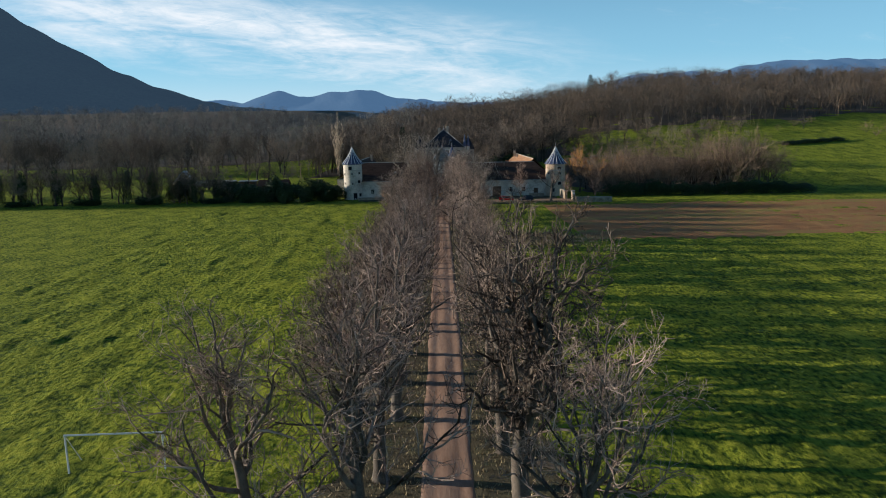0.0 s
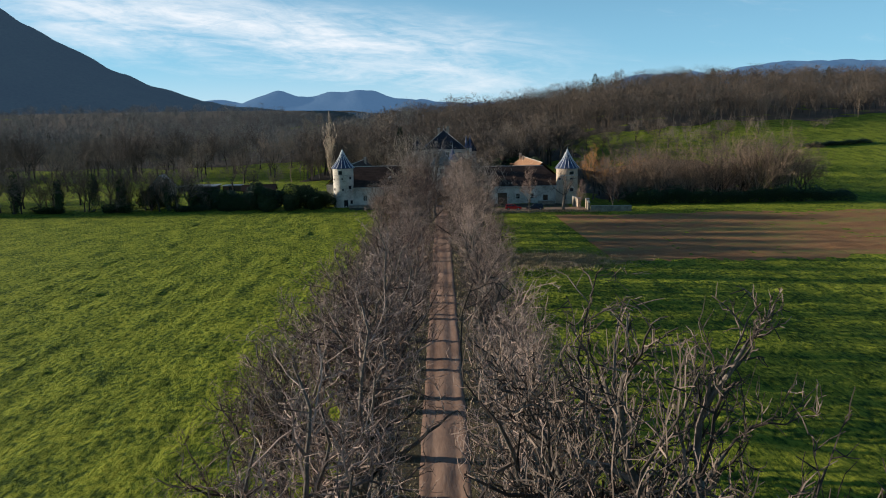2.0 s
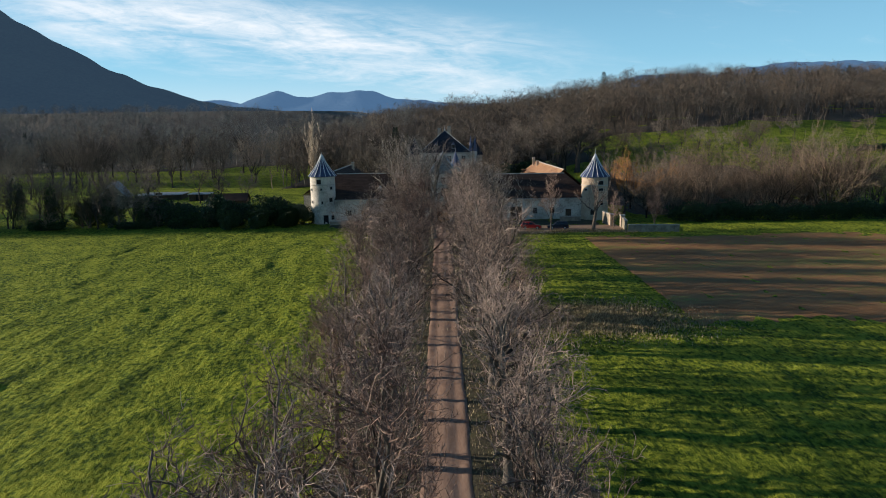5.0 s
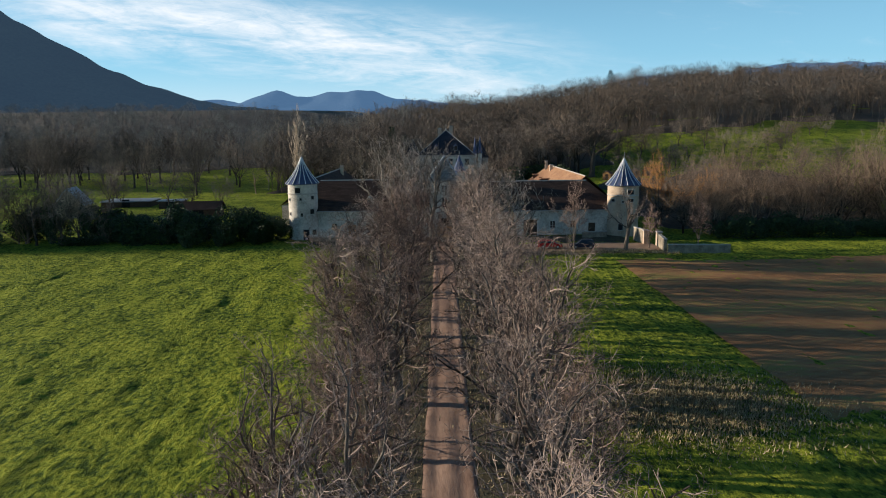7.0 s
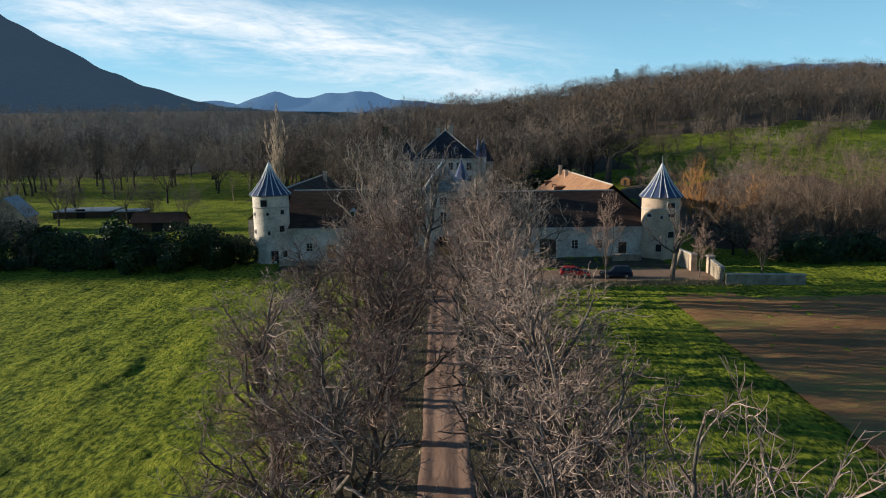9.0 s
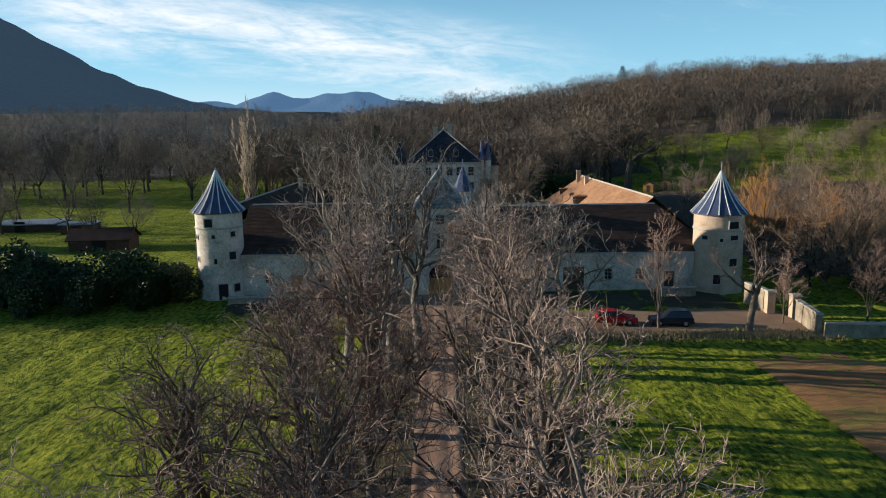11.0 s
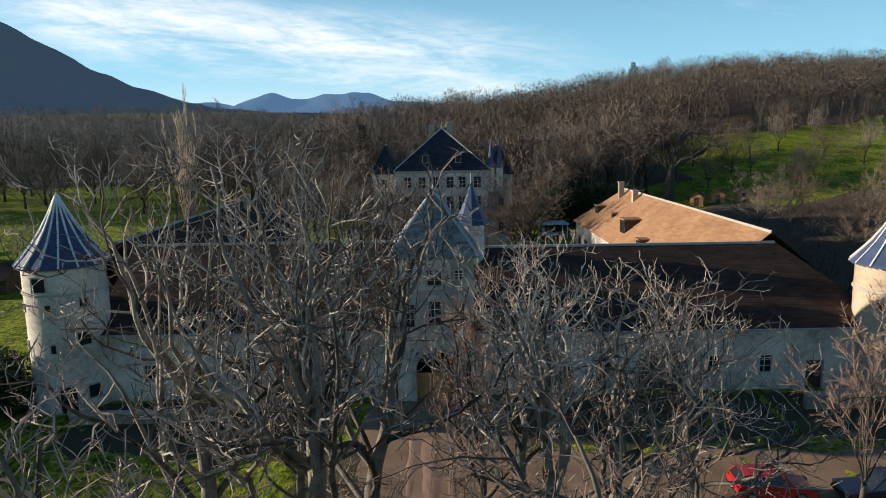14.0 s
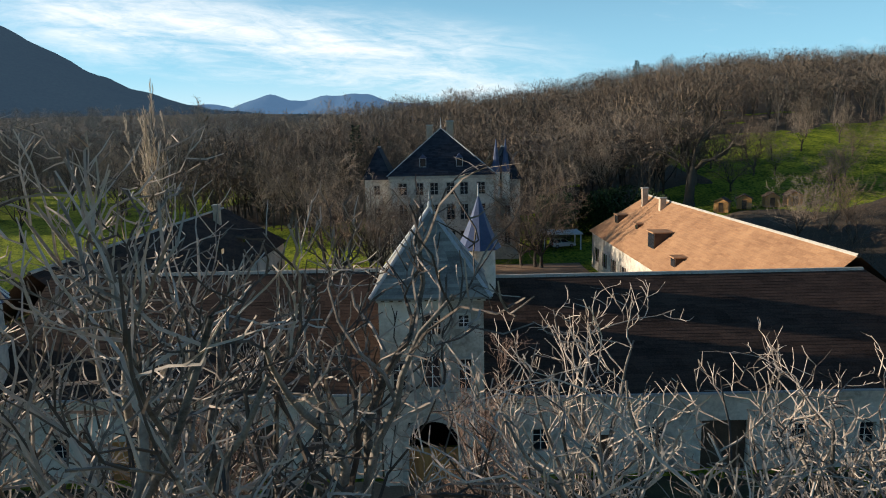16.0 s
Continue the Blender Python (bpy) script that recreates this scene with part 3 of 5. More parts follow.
# (x, y, height, kind): the first trees, the group before the forecourt, then the two rows
spots = [(-4.0, 27.5, 14.2, 2), (-8.6, 28.5, 13.0, 4), (3.9, 32.5, 17.0, 10), (5.4, 27.0, 12.6, 4), (-3.9, 176.4, 19.4, 7), (-7.6, 177.8, 19.4, 8), (-1.5, 178.2, 18.8, 9), (-5.0, 183.0, 19.8, 8), (3.9, 177.0, 16.4, 9), (7.6, 179.2, 14.6, 7), (4.6, 183.8, 14.8, 8), (10.8, 182.6, 14.0, 9), (2.7, 186.0, 12.8, 5), (-6.6, 187.0, 13.2, 6)]
for side in (-1, 1):
    y = 36.5 if side < 0 else 39.5
    while y < 169:
        tall = 13.2 + 1.3 * math.sin(y * 0.05 + side) + 1.4 * float(sstep(136, 156, y)) + r.uniform(-0.8, 0.8)
        pick = (0, 1) if y < 110 else (2, 3, 4)
        fine = (5, 6) if 60 < y else ()
        spots.append((side * (3.6 + r.uniform(-0.2, 0.4)), y, tall, r.choice(pick + (fine if side < 0 else ()))))
        if side < 0 and r.random() < 0.7:
            spots.append((-7.4 + r.uniform(-0.8, 0.6), y + r.uniform(2.6, 5.0), tall * r.uniform(0.74, 0.92), r.choice((0, 1, 5, 6))))
        elif side > 0 and 100 < y < 122:
            spots.append((6.4 + r.uniform(-0.5, 0.8), y + r.uniform(2.0, 4.4), tall * r.uniform(0.5, 0.7), r.choice((5, 6))))
        y += r.uniform(6.8, 8.8)
spots += [(-9.6, 134.5, 12.2, 3), (-9.2, 146.0, 12.6, 2), (8.6, 133.0, 10.0, 6)]
used = set()
for x, y, tall, k in spots:
    wide = r.uniform(0.86, 1.0) * min(1.08, tall / 13.5) * (0.98 if x < 0 else 0.9)
    if 118 < y < 172:
        wide *= 1.15
    if 6 < k < 10:
        wide = 1.0 if x < 0 else 0.86
    turn = (0.0 if x > 0 else math.pi) + r.uniform(-0.5, 0.5)
    args = (x, y, turn, wide, 0.97 * tall / (19.0 if 6 < k < 10 else 14.0) / wide)
    if k not in used:
        used.add(k)
        stand(avenue_kinds[k], *args)
    else:
        copy_tree(avenue_kinds[k], *args)

# woodland trees behind the hedge and round the park
WOOD = [(8, 0.42, 50, 3, 3, 0.26, 0.04), (7, 0.52, 48, 2, 3, 0.26, 0.05), (6, 0.6, 46, 1, 3, 0.2, 0.05)]
wood_kinds = [tree_thing("woodland_tree", "tall bare tree with dark trunk and rounded crown on park grass", "tree", 51 + k, M_WOODBARK, M_WOOD, "park trees", tall=18 + k, trunk=3.6 + 0.9 * k, girth=0.36, limbs=7, spread=0.62, levels=WOOD, gnarl=0.2, sides=6, limb_sides=4, limb_steps=6, least=0.024) for k in range(4)]
r = random.Random(9)
wood_spots = []
# Hedge-line row; it runs on past the left of view, added there for shade.
for i in range(34):
    wood_spots.append((-64 - 3.6 * i + r.uniform(-1.5, 1.5), r.uniform(198.5, 206), r.uniform(0.55, 0.85)))
for _ in range(12):
    wood_spots.append((r.uniform(-175, -90), r.uniform(208, 232), r.uniform(0.6, 0.85)))
# Out of view to the left, added to shade the meadow's far edge.
for _ in range(26):
    wood_spots.append((r.uniform(-330, -150), r.uniform(204, 236), r.uniform(0.85, 1.05)))
for _ in range(84):
    wood_spots.append((r.uniform(-275, -26), r.uniform(325, 425), r.uniform(1.05, 1.4)))
for _ in range(12):
    wood_spots.append((r.uniform(-200, -50), r.uniform(268, 325), r.uniform(0.8, 1.1)))
for _ in range(44):
    wood_spots.append((r.uniform(-40, 48), r.uniform(292, 350), r.uniform(0.85, 1.12)))
for _ in range(16):
    wood_spots.append((r.uniform(70, 190), r.uniform(330, 400), r.uniform(0.35, 0.7)))
for _ in range(8):
    wood_spots.append((r.uniform(-100, -46), r.uniform(240, 266), r.uniform(0.45, 0.7)))
for _ in range(12):
    wood_spots.append((r.uniform(60, 135), r.uniform(288, 335), r.uniform(0.35, 0.6)))
wood_spots += [(14.2, 263.0, 0.82), (-8.5, 256.0, 0.8), (-13.5, 262.0, 0.85), (-17, 270, 0.9), (17.5, 284, 0.9), (-4.0, 250.0, 0.6)]
for i, (x, y, s) in enumerate(wood_spots):
    if i < 4:
        stand(wood_kinds[i], x, y, r.uniform(0, 6.28), s)
    else:
        copy_tree(wood_kinds[i % 4], x, y, r.uniform(0, 6.28), s)


def simple_tree(seed, tall, twigs, sliver=0.07):
    """A light bare tree for the woods on the slopes: trunk, spreading limbs and sliver twigs that fill a rounded crown."""
    r = random.Random(seed)
    g = Geo()
    pts, rad = limb(r, Vector((0, 0, -0.5)), Vector((r.gauss(0, 0.06), r.gauss(0, 0.06), 1)), tall * 0.55, 0.2, 0.09, 3, 0.08, 0.1)
    g.tube(pts, rad, 3)
    mid, wide, high = Vector((0, 0, tall * 0.64)), tall * r.uniform(0.30, 0.38), tall * 0.36
    lobes = []
    for c in range(9):
        a, z = c * 2.4, r.uniform(-0.5, 0.85)
        k = math.sqrt(1 - z * z)
        e = mid + Vector((math.cos(a) * k * wide * 0.7, math.sin(a) * k * wide * 0.7, z * high * 0.75))
        p = pts[1].lerp(pts[3], r.random())
        knee = p.lerp(e, 0.5) + Vector((r.gauss(0, 0.5), r.gauss(0, 0.5), r.gauss(0, 0.4)))
        g.tube([p, knee, e], [0.09, 0.06, 0.0], 3)
        lobes.append(e)
    for _ in range(twigs):
        b = r.choice(lobes) + Vector((r.gauss(0, 1), r.gauss(0, 1), r.gauss(0, 0.8))) * tall * 0.075
        d = (b - mid).normalized() * 0.8 + Vector((r.gauss(0, 0.7), r.gauss(0, 0.7), r.gauss(0.2, 0.6)))
        e = b + d.normalized() * tall * r.uniform(0.05, 0.11)
        s = Vector((r.gauss(0, 1), r.gauss(0, 1), r.gauss(0, 0.7))).normalized() * sliver
        g.face(b - s, b + s, e)
    tri = []
    for f in g.f:
        tri.append(f[:3])
        if len(f) == 4:
            tri.append((f[0], f[2], f[3]))
    return np.array(g.v), np.array(tri)


def wood_stuff(name, spots, kinds, mat, label, seed):
    """Many trees that nobody could count, as one mesh."""
    gen = np.random.default_rng(seed)
    Vs, Fs, base = [], [], 0
    for j, (x, y, s) in enumerate(spots):
        V, F = kinds[j % len(kinds)]
        a = gen.uniform(0, 6.28)
        c, n = math.cos(a) * s, math.sin(a) * s
        W = np.stack([x + V[:, 0] * c - V[:, 1] * n, y + V[:, 0] * n + V[:, 1] * c, float(height(x, y)) + V[:, 2] * s], 1)
        Vs.append(W), Fs.append(F + base)
        base += len(V)
    ob = big_mesh(name, np.concatenate(Vs), np.concatenate(Fs), mat)
    return tagged(ob, label, "woodland", kind="stuff")


ridge_kinds = [simple_tree(81 + k, 12.0 + 1.6 * k, 170, 0.20) for k in range(5)]
light_kinds = [simple_tree(71 + k, 13.5 + 1.1 * k, 210, 0.11) for k in range(7)]
gen = np.random.default_rng(3)
hill = []
while len(hill) < 2600:
    y = 300 + 392 * gen.random() ** 1.15
    x = gen.uniform(-70, 0.78 * y + 20)
    if float(wooded(x, y)) < 0.5:
        continue
    hill.append((x, y, gen.uniform(0.75, 1.15)))
ridge = []
for _ in range(300):
    ridge.append((gen.uniform(-120, 560), gen.uniform(672, 700), gen.uniform(0.55, 0.78)))
wood_stuff("hill_woods", [p for i, p in enumerate(hill) if i % 5 < 3], light_kinds, M_HILLWOOD, "dense bare brown woodland on the hillside", 1)
wood_stuff("grey_hill_woods", [p for i, p in enumerate(hill) if i % 5 > 2], light_kinds, M_GREYWOOD, "bare grey woodland mixed in on the hillside", 5)
wood_stuff("ridge_woods", ridge, ridge_kinds, M_GREYWOOD, "row of bare trees along the hill crest", 6)
valley = []
while len(valley) < 1700:
    y = 418 + 1080 * gen.random() ** 1.6
    x = gen.uniform(-0.76 * y, -0.04 * y)
    if float(wooded(x, y)) < 0.5:
        continue
    valley.append((x, y, gen.uniform(0.85, 1.3)))
wood_stuff("valley_woods", valley, light_kinds, M_VALLEY, "dense bare woodland in the valley", 2)


def fir(seed, tall):
    r = random.Random(seed)
    body, crown = Geo(), Geo()
    pts, rad = limb(r, Vector((0, 0, -0.2)), Vector((0, 0, 1)), tall, 0.28, 0.0, 5, 0.01, 0.1)
    body.tube(pts, rad, 6)
    n = 150
    for i in range(n):
        t = 0.10 + 0.90 * i / n
        a, reach = i * 2.4 + r.uniform(-0.4, 0.4), (1 - t) * tall * 0.29 * r.uniform(0.6, 1.2) + 0.35
        p = Vector((0, 0, t * tall))
        d = Vector((math.cos(a), math.sin(a), -0.12 + 0.3 * t))
        q, w = limb(r, p, d, reach, 0.06, 0.0, 3, 0.06, -0.02)
        crown.tube(q, w, 3)
        for s in range(7):
            f = 0.3 + 0.7 * s / 7
            b = q[0].lerp(q[-1], f)
            e = b + Vector((r.gauss(0, 0.45), r.gauss(0, 0.45), -0.25 - 0.3 * r.random())) * (0.5 + 0.5 * (1 - t))
            c = b + (q[-1] - q[0]).normalized() * 0.45 + Vector((0, 0, 0.12))
            crown.face(b, e, c)
    t = thing("fir_tree", "dark green conifer standing above bare woodland", "conifer", group="conifers")
    part("trunk", body, M_BARK, t)
    part("crown", crown, M_FIR, t)
    return t


fir_a = fir(91, 15.0)
stand(fir_a, -17.8, 323, 0.3, 1.35)
for x, y, s in ((146, 678, 1.3), (-14, 330, 1.1), (168, 690, 0.7), (214, 684, 0.8), (262, 690, 1.0), (285, 690, 0.95), (318, 690, 0.85), (350, 688, 0.95), (372, 690, 1.0), (390, 684, 0.8), (430, 690, 0.9), (128, 690, 0.55), (60, 690, 0.5), (92, 692, 0.5), (-290, 560, 1.1), (-270, 570, 1.2), (-250, 565, 1.1), (-235, 575, 1.0), (-310, 575, 1.0)):
    copy_tree(fir_a, x, y, x * 0.7, s * (1.55 if y > 600 else 1.0), 0.66 if y > 600 else 1.0)

r = random.Random(61)
for _ in range(34):
    x = 150 + 420 * r.random() ** 0.8
    copy_tree(fir_a, x, r.uniform(640, 698), x * 0.7, r.uniform(0.55, 0.95), r.uniform(0.9, 1.2))
for _ in range(26):
    x = r.uniform(-400, -190)
    copy_tree(fir_a, x, r.uniform(470, 620), x * 0.7, r.uniform(0.8, 1.25))
poplar = tree_thing("poplar_tree", "tall slim columnar poplar with pale upright twigs", "tree", 93, M_BARK, M_POPLAR, tall=26.0, trunk=1.5, girth=0.34, limbs=18, spread=0.13, least=0.032, levels=[(18, 0.13, 20, 3, 3, 0.06, 0.22), (7, 0.5, 14, 2, 3, 0.06, 0.25), (5, 0.6, 14, 1, 3, 0.05, 0.2)], gnarl=0.035, even=-0.4, rise=0.5)
stand(poplar, -38.8, 263, 0.0, 1.0, 1.07)

BROAD = [(8, 0.34, 50, 5, 4, 0.22, 0.06), (7, 0.48, 46, 3, 3, 0.22, 0.06), (6, 0.55, 40, 2, 3, 0.2, 0.05)]
park_tree = tree_thing("spreading_park_tree", "old dark bare tree with broad spreading crown on the slope", "tree", 95, M_WOODBARK, M_WOODBARK, tall=17.5, trunk=6.0, girth=0.8, limbs=9, spread=0.62, levels=BROAD, gnarl=0.24, least=0.042)
stand(park_tree, 48.6, 298, 0.5, 1.2)
yard_tree = tree_thing("young_yard_tree", "young bare tree with fine brown twigs by the parked cars", "tree", 97, M_BARK, M_TWIGRED, tall=8.6, trunk=1.6, girth=0.13, limbs=6, spread=0.42, levels=[(9, 0.32, 42, 4, 3, 0.12, 0.05), (8, 0.45, 38, 3, 3, 0.14, 0.05), (6, 0.5, 34, 1, 3, 0.1, 0.05)], gnarl=0.08)
stand(yard_tree, 21.6, 186.6, 0.0, 1.42, 0.98)
stout_tree = tree_thing("pollard_tree", "stout dark tree with long crooked limbs on the forecourt edge", "tree", 99, M_WOOD, M_TWIG, tall=11.5, trunk=4.6, girth=0.4, limbs=5, spread=0.85, levels=[(7, 0.36, 46, 5, 4, 0.22, 0.08), (7, 0.42, 42, 3, 3, 0.2, 0.08), (5, 0.5, 36, 1, 3, 0.2, 0.05)], gnarl=0.2)
stand(stout_tree, 29.6, 184.6, 2.2, 1.0)
copy_tree(yard_tree, 34.2, 187.5, 2.0, 0.9)
copy_tree(yard_tree, 42.0, 186.5, 1.1, 1.05)
willow = tree_thing("orange_willow", "bare willow with glowing orange twigs beside the tower", "tree", 101, M_BARK, M_ORANGE, tall=13.0, trunk=2.2, girth=0.3, limbs=6, spread=0.36, levels=[(9, 0.36, 34, 4, 3, 0.14, 0.10), (8, 0.5, 30, 3, 3, 0.14, 0.12), (7, 0.6, 26, 1, 3, 0.1, 0.12)], gnarl=0.12)
stand(willow, 42.8, 212, 0.0, 1.22)
copy_tree(willow, 46.5, 216, 1.0, 1.0)
copy_tree(willow, 58, 224, 2.0, 0.95)

# brown thickets and scrub on the far side of the field
SCRUB = [(6, 0.42, 40, 2, 3, 0.16, 0.06), (6, 0.5, 38, 1, 3, 0.16, 0.06), (5, 0.6, 36, 1, 3, 0.1, 0.08)]
scrub_a = tree_thing("thicket_tree", "bare brown thicket of many thin stems at the field edge", "thicket", 103, M_SCRUB, M_SCRUB, "field edge thicket", tall=9.5, trunk=0.4, girth=0.2, limbs=9, spread=0.85, levels=SCRUB, gnarl=0.16, rise=0.0, limb_sides=4, limb_steps=5)
scrub_b = tree_thing("thicket_tree", "bare brown thicket of many thin stems at the field edge", "thicket", 104, M_SCRUB, M_SCRUB, "field edge thicket", tall=11.0, trunk=0.8, girth=0.26, limbs=8, spread=0.8, levels=SCRUB, gnarl=0.18, rise=0.0, limb_sides=4, limb_steps=5)
r = random.Random(21)
stand(scrub_a, 50, 202, 0, 1.4)
stand(scrub_b, 84, 201, 0, 2.1)
for _ in range(26):
    x = r.uniform(44, 98)
    copy_tree(r.choice((scrub_a, scrub_b)), x, r.uniform(199, 226), r.uniform(0, 6), r.uniform(0.9, 1.75))
for x, s in ((77, 1.7), (91, 1.9), (85, 1.6), (96, 1.6), (72, 1.5)):
    copy_tree(scrub_b, x, 203 + 3 * math.sin(x), x, s)
for _ in range(22):
    copy_tree(r.choice((scrub_a, scrub_b)), (xx := r.uniform(-165, -44)), r.uniform(197.5, 204), r.uniform(0, 6), r.uniform(0.6, 1.2) * (0.55 if xx > -72 else 1.0))
for _ in range(30):
    x, y = r.uniform(42, 112), r.uniform(212, 284)
    if not (y > 222 and 0.37 < x / (y - 167) < 0.53):
        copy_tree(r.choice((scrub_a, scrub_b)), x, y, r.uniform(0, 6), r.uniform(0.6, 1.1))
for _ in range(18):
    y = r.uniform(222, 285)
    copy_tree(r.choice((scrub_a, scrub_b)), r.uniform(0.55, 0.85) * (y - 167), y, r.uniform(0, 6), r.uniform(0.6, 1.05))
for _ in range(16):
    copy_tree(scrub_a, r.uniform(95, 230), r.uniform(300, 380), r.uniform(0, 6), r.uniform(0.4, 0.8))
for _ in range(14):
    x, y = r.uniform(44, 118), r.uniform(208, 262)
    if not (y > 222 and 0.37 < x / (y - 167) < 0.53):
        copy_tree(wood_kinds[r.randrange(4)], x, y, r.uniform(0, 6), r.uniform(0.5, 0.72))

field_tree = tree_thing("field_edge_tree", "large bare tree with brown twigs and low limbs by the field", "tree", 107, M_WOODBARK, M_SCRUB, "field edge trees", tall=19.0, trunk=3.0, girth=0.42, limbs=9, spread=0.72, levels=[(9, 0.40, 48, 4, 4, 0.22, 0.05), (8, 0.50, 46, 3, 3, 0.24, 0.05), (6, 0.55, 42, 1, 3, 0.2, 0.05)], gnarl=0.2, least=0.018)
stand(field_tree, 92.5, 206.5, 0.4, 1.1)
for x, y, s in ((84.0, 211.0, 0.95), (100.0, 209.0, 0.92), (76.0, 207.0, 0.74), (45.5, 203.5, 0.56), (54.0, 207.0, 0.6), (63.0, 204.0, 0.68), (70.5, 209.0, 0.66), (58.0, 215.0, 0.62), (50.0, 220.0, 0.6), (80.0, 225.0, 0.75), (92.0, 232.0, 0.7), (66.0, 236.0, 0.66), (104.0, 224.0, 0.8), (-7.2, 258.5, 0.82), (-2.6, 262.0, 0.72), (-12.2, 255.5, 0.78), (15.0, 262.5, 0.85), (12.4, 264.5, 0.66), (60.0, 306.0, 0.6), (70.0, 318.0, 0.62), (82.0, 304.0, 0.5), (66.0, 332.0, 0.7), (78.0, 340.0, 0.66), (94.0, 322.0, 0.55), (112.0, 312.0, 0.5), (128.0, 330.0, 0.55), (58.0, 322.0, 0.72)):
    copy_tree(field_tree, x, y, x * 1.7, s)


def leafy(seed, rx, ry, rz, count, size):
    """A shrub of many small leaf clumps with an uneven outline and gaps."""
    r = random.Random(seed)
    g = Geo()
    lobes = [(Vector((r.uniform(-0.7, 0.7) * rx, r.uniform(-0.7, 0.7) * ry, r.uniform(0.25, 0.8) * rz)), r.uniform(0.35, 0.6)) for _ in range(12)]
    for _ in range(count):
        c, k = r.choice(lobes)
        d = Vector((r.gauss(0, 1), r.gauss(0, 1), r.gauss(0, 1))).normalized() * r.uniform(0.75, 1.05) * k
        p = c + Vector((d.x * rx, d.y * ry, d.z * rz * 0.75))
        p.z = max(p.z, 0.05)
        a = Vector((r.gauss(0, 1), r.gauss(0, 1), r.gauss(0, 1))).normalized() * size * r.uniform(0.6, 1.3)
        b = a.orthogonal().normalized() * size * 0.6
        g.face(p - a, p + b, p + a, p - b)
    return g


def shrub(label, seed, x, y, rx, ry, rz, count, size=0.22, mat=None):
    t = thing("evergreen_shrub", label, "shrub", Matrix.Translation((x, y, float(height(x, y)))), group="hedge shrubs")
    stems = Geo()
    rr = random.Random(seed)
    for _ in range(7):
        q, w = limb(rr, Vector((0, 0, -0.1)), Vector((rr.gauss(0, 0.5) * rx * 0.4, rr.gauss(0, 0.5) * ry * 0.4, 1)), rz * 0.75, 0.07, 0.015, 4, 0.12, 0.05)
        stems.tube(q, w, 4)
    part("stem", stems, M_BARK, t)
    part("foliage", leafy(seed, rx, ry, rz, count, size), mat or M_LEAF, t)
    return t


shrub_a = shrub("large dark evergreen bush beside the round tower", 201, -36.0, 200.0, 5.0, 2.8, 6.0, 6500)
shrub("dark evergreen bush at the edge of the meadow", 202, -45.0, 199.5, 4.4, 2.6, 5.2, 4500)
for x, y, s_ in ((-31.0, 201.5, 0.78), (-33.0, 197.8, 0.72), (-39.0, 195.8, 0.72), (-45.0, 195.2, 0.7), (-49.0, 203.5, 1.05), (-56.0, 201.5, 0.9), (-63.5, 204.0, 1.05), (-78.0, 205.0, 1.15)):
    c = copy_thing(shrub_a, Matrix.Translation((x, y, 0)) @ Matrix.Rotation(x, 4, "Z"))
    c.scale = (s_, s_ * 1.2, s_ * 0.9)
hedge_a = shrub("low dark hedge along the meadow", 203, -54, 198.2, 5.2, 2.0, 4.4, 4200)
r = random.Random(33)
for i in range(7):
    c = copy_thing(hedge_a, Matrix.Translation((-66 - 19.0 * i, 198.2 + r.uniform(-0.5, 0.8), 0)) @ Matrix.Rotation(r.choice((0, math.pi)) + r.uniform(-0.1, 0.1), 4, "Z"))
    c.scale = (0.9, 0.9, r.uniform(0.28, 0.55))
hedge_b = shrub("dark laurel hedge behind the field", 204, 52, 196.5, 5.0, 1.8, 3.6, 3800)
for i in range(7):
    c = copy_thing(hedge_b, Matrix.Translation((60 + 7.0 * i, 196.5 + r.uniform(-0.4, 0.8), 0)) @ Matrix.Rotation(r.uniform(-0.1, 0.1), 4, "Z"))
    c.scale = (1.0, 1.0, r.uniform(0.7, 1.1))
ivy = shrub("dark ivy-clad tree stump growth in the hedge line", 205, -49, 200, 2.6, 2.0, 6.5, 2600)
# The farthest ones are out of view, added to lengthen the hedge-line shade.
for x, s in ((-57, 0.8), (-66, 1.0), (-73, 1.25), (-84, 1.3), (-93, 1.5), (-101, 1.2), (-113, 1.5), (-122, 1.4), (-131, 1.5), (-146, 1.6), (-160, 1.6), (-175, 1.7)):
    c = copy_thing(ivy, Matrix.Translation((x, 200 + 1.5 * math.sin(x), 0)) @ Matrix.Rotation(x, 4, "Z"))
    c.scale = (s * 0.42, s * 0.42, s * 0.95)
for x, y, s in ((20.5, 284.5, 1.2), (28, 283, 1.25), (36, 280, 1.1)):
    c = copy_thing(shrub_a, Matrix.Translation((x, y, float(height(x, y)))) @ Matrix.Rotation(x, 4, "Z"))
    c.scale = (s, s, s)
for x, y in ((150, 298), (158, 301), (166, 303), (174, 306)):
    c = copy_thing(hedge_b, Matrix.Translation((x, y, float(height(x, y)) - 0.3)) @ Matrix.Rotation(0.3, 4, "Z"))
    c.scale = (1.0, 1.0, 0.6)

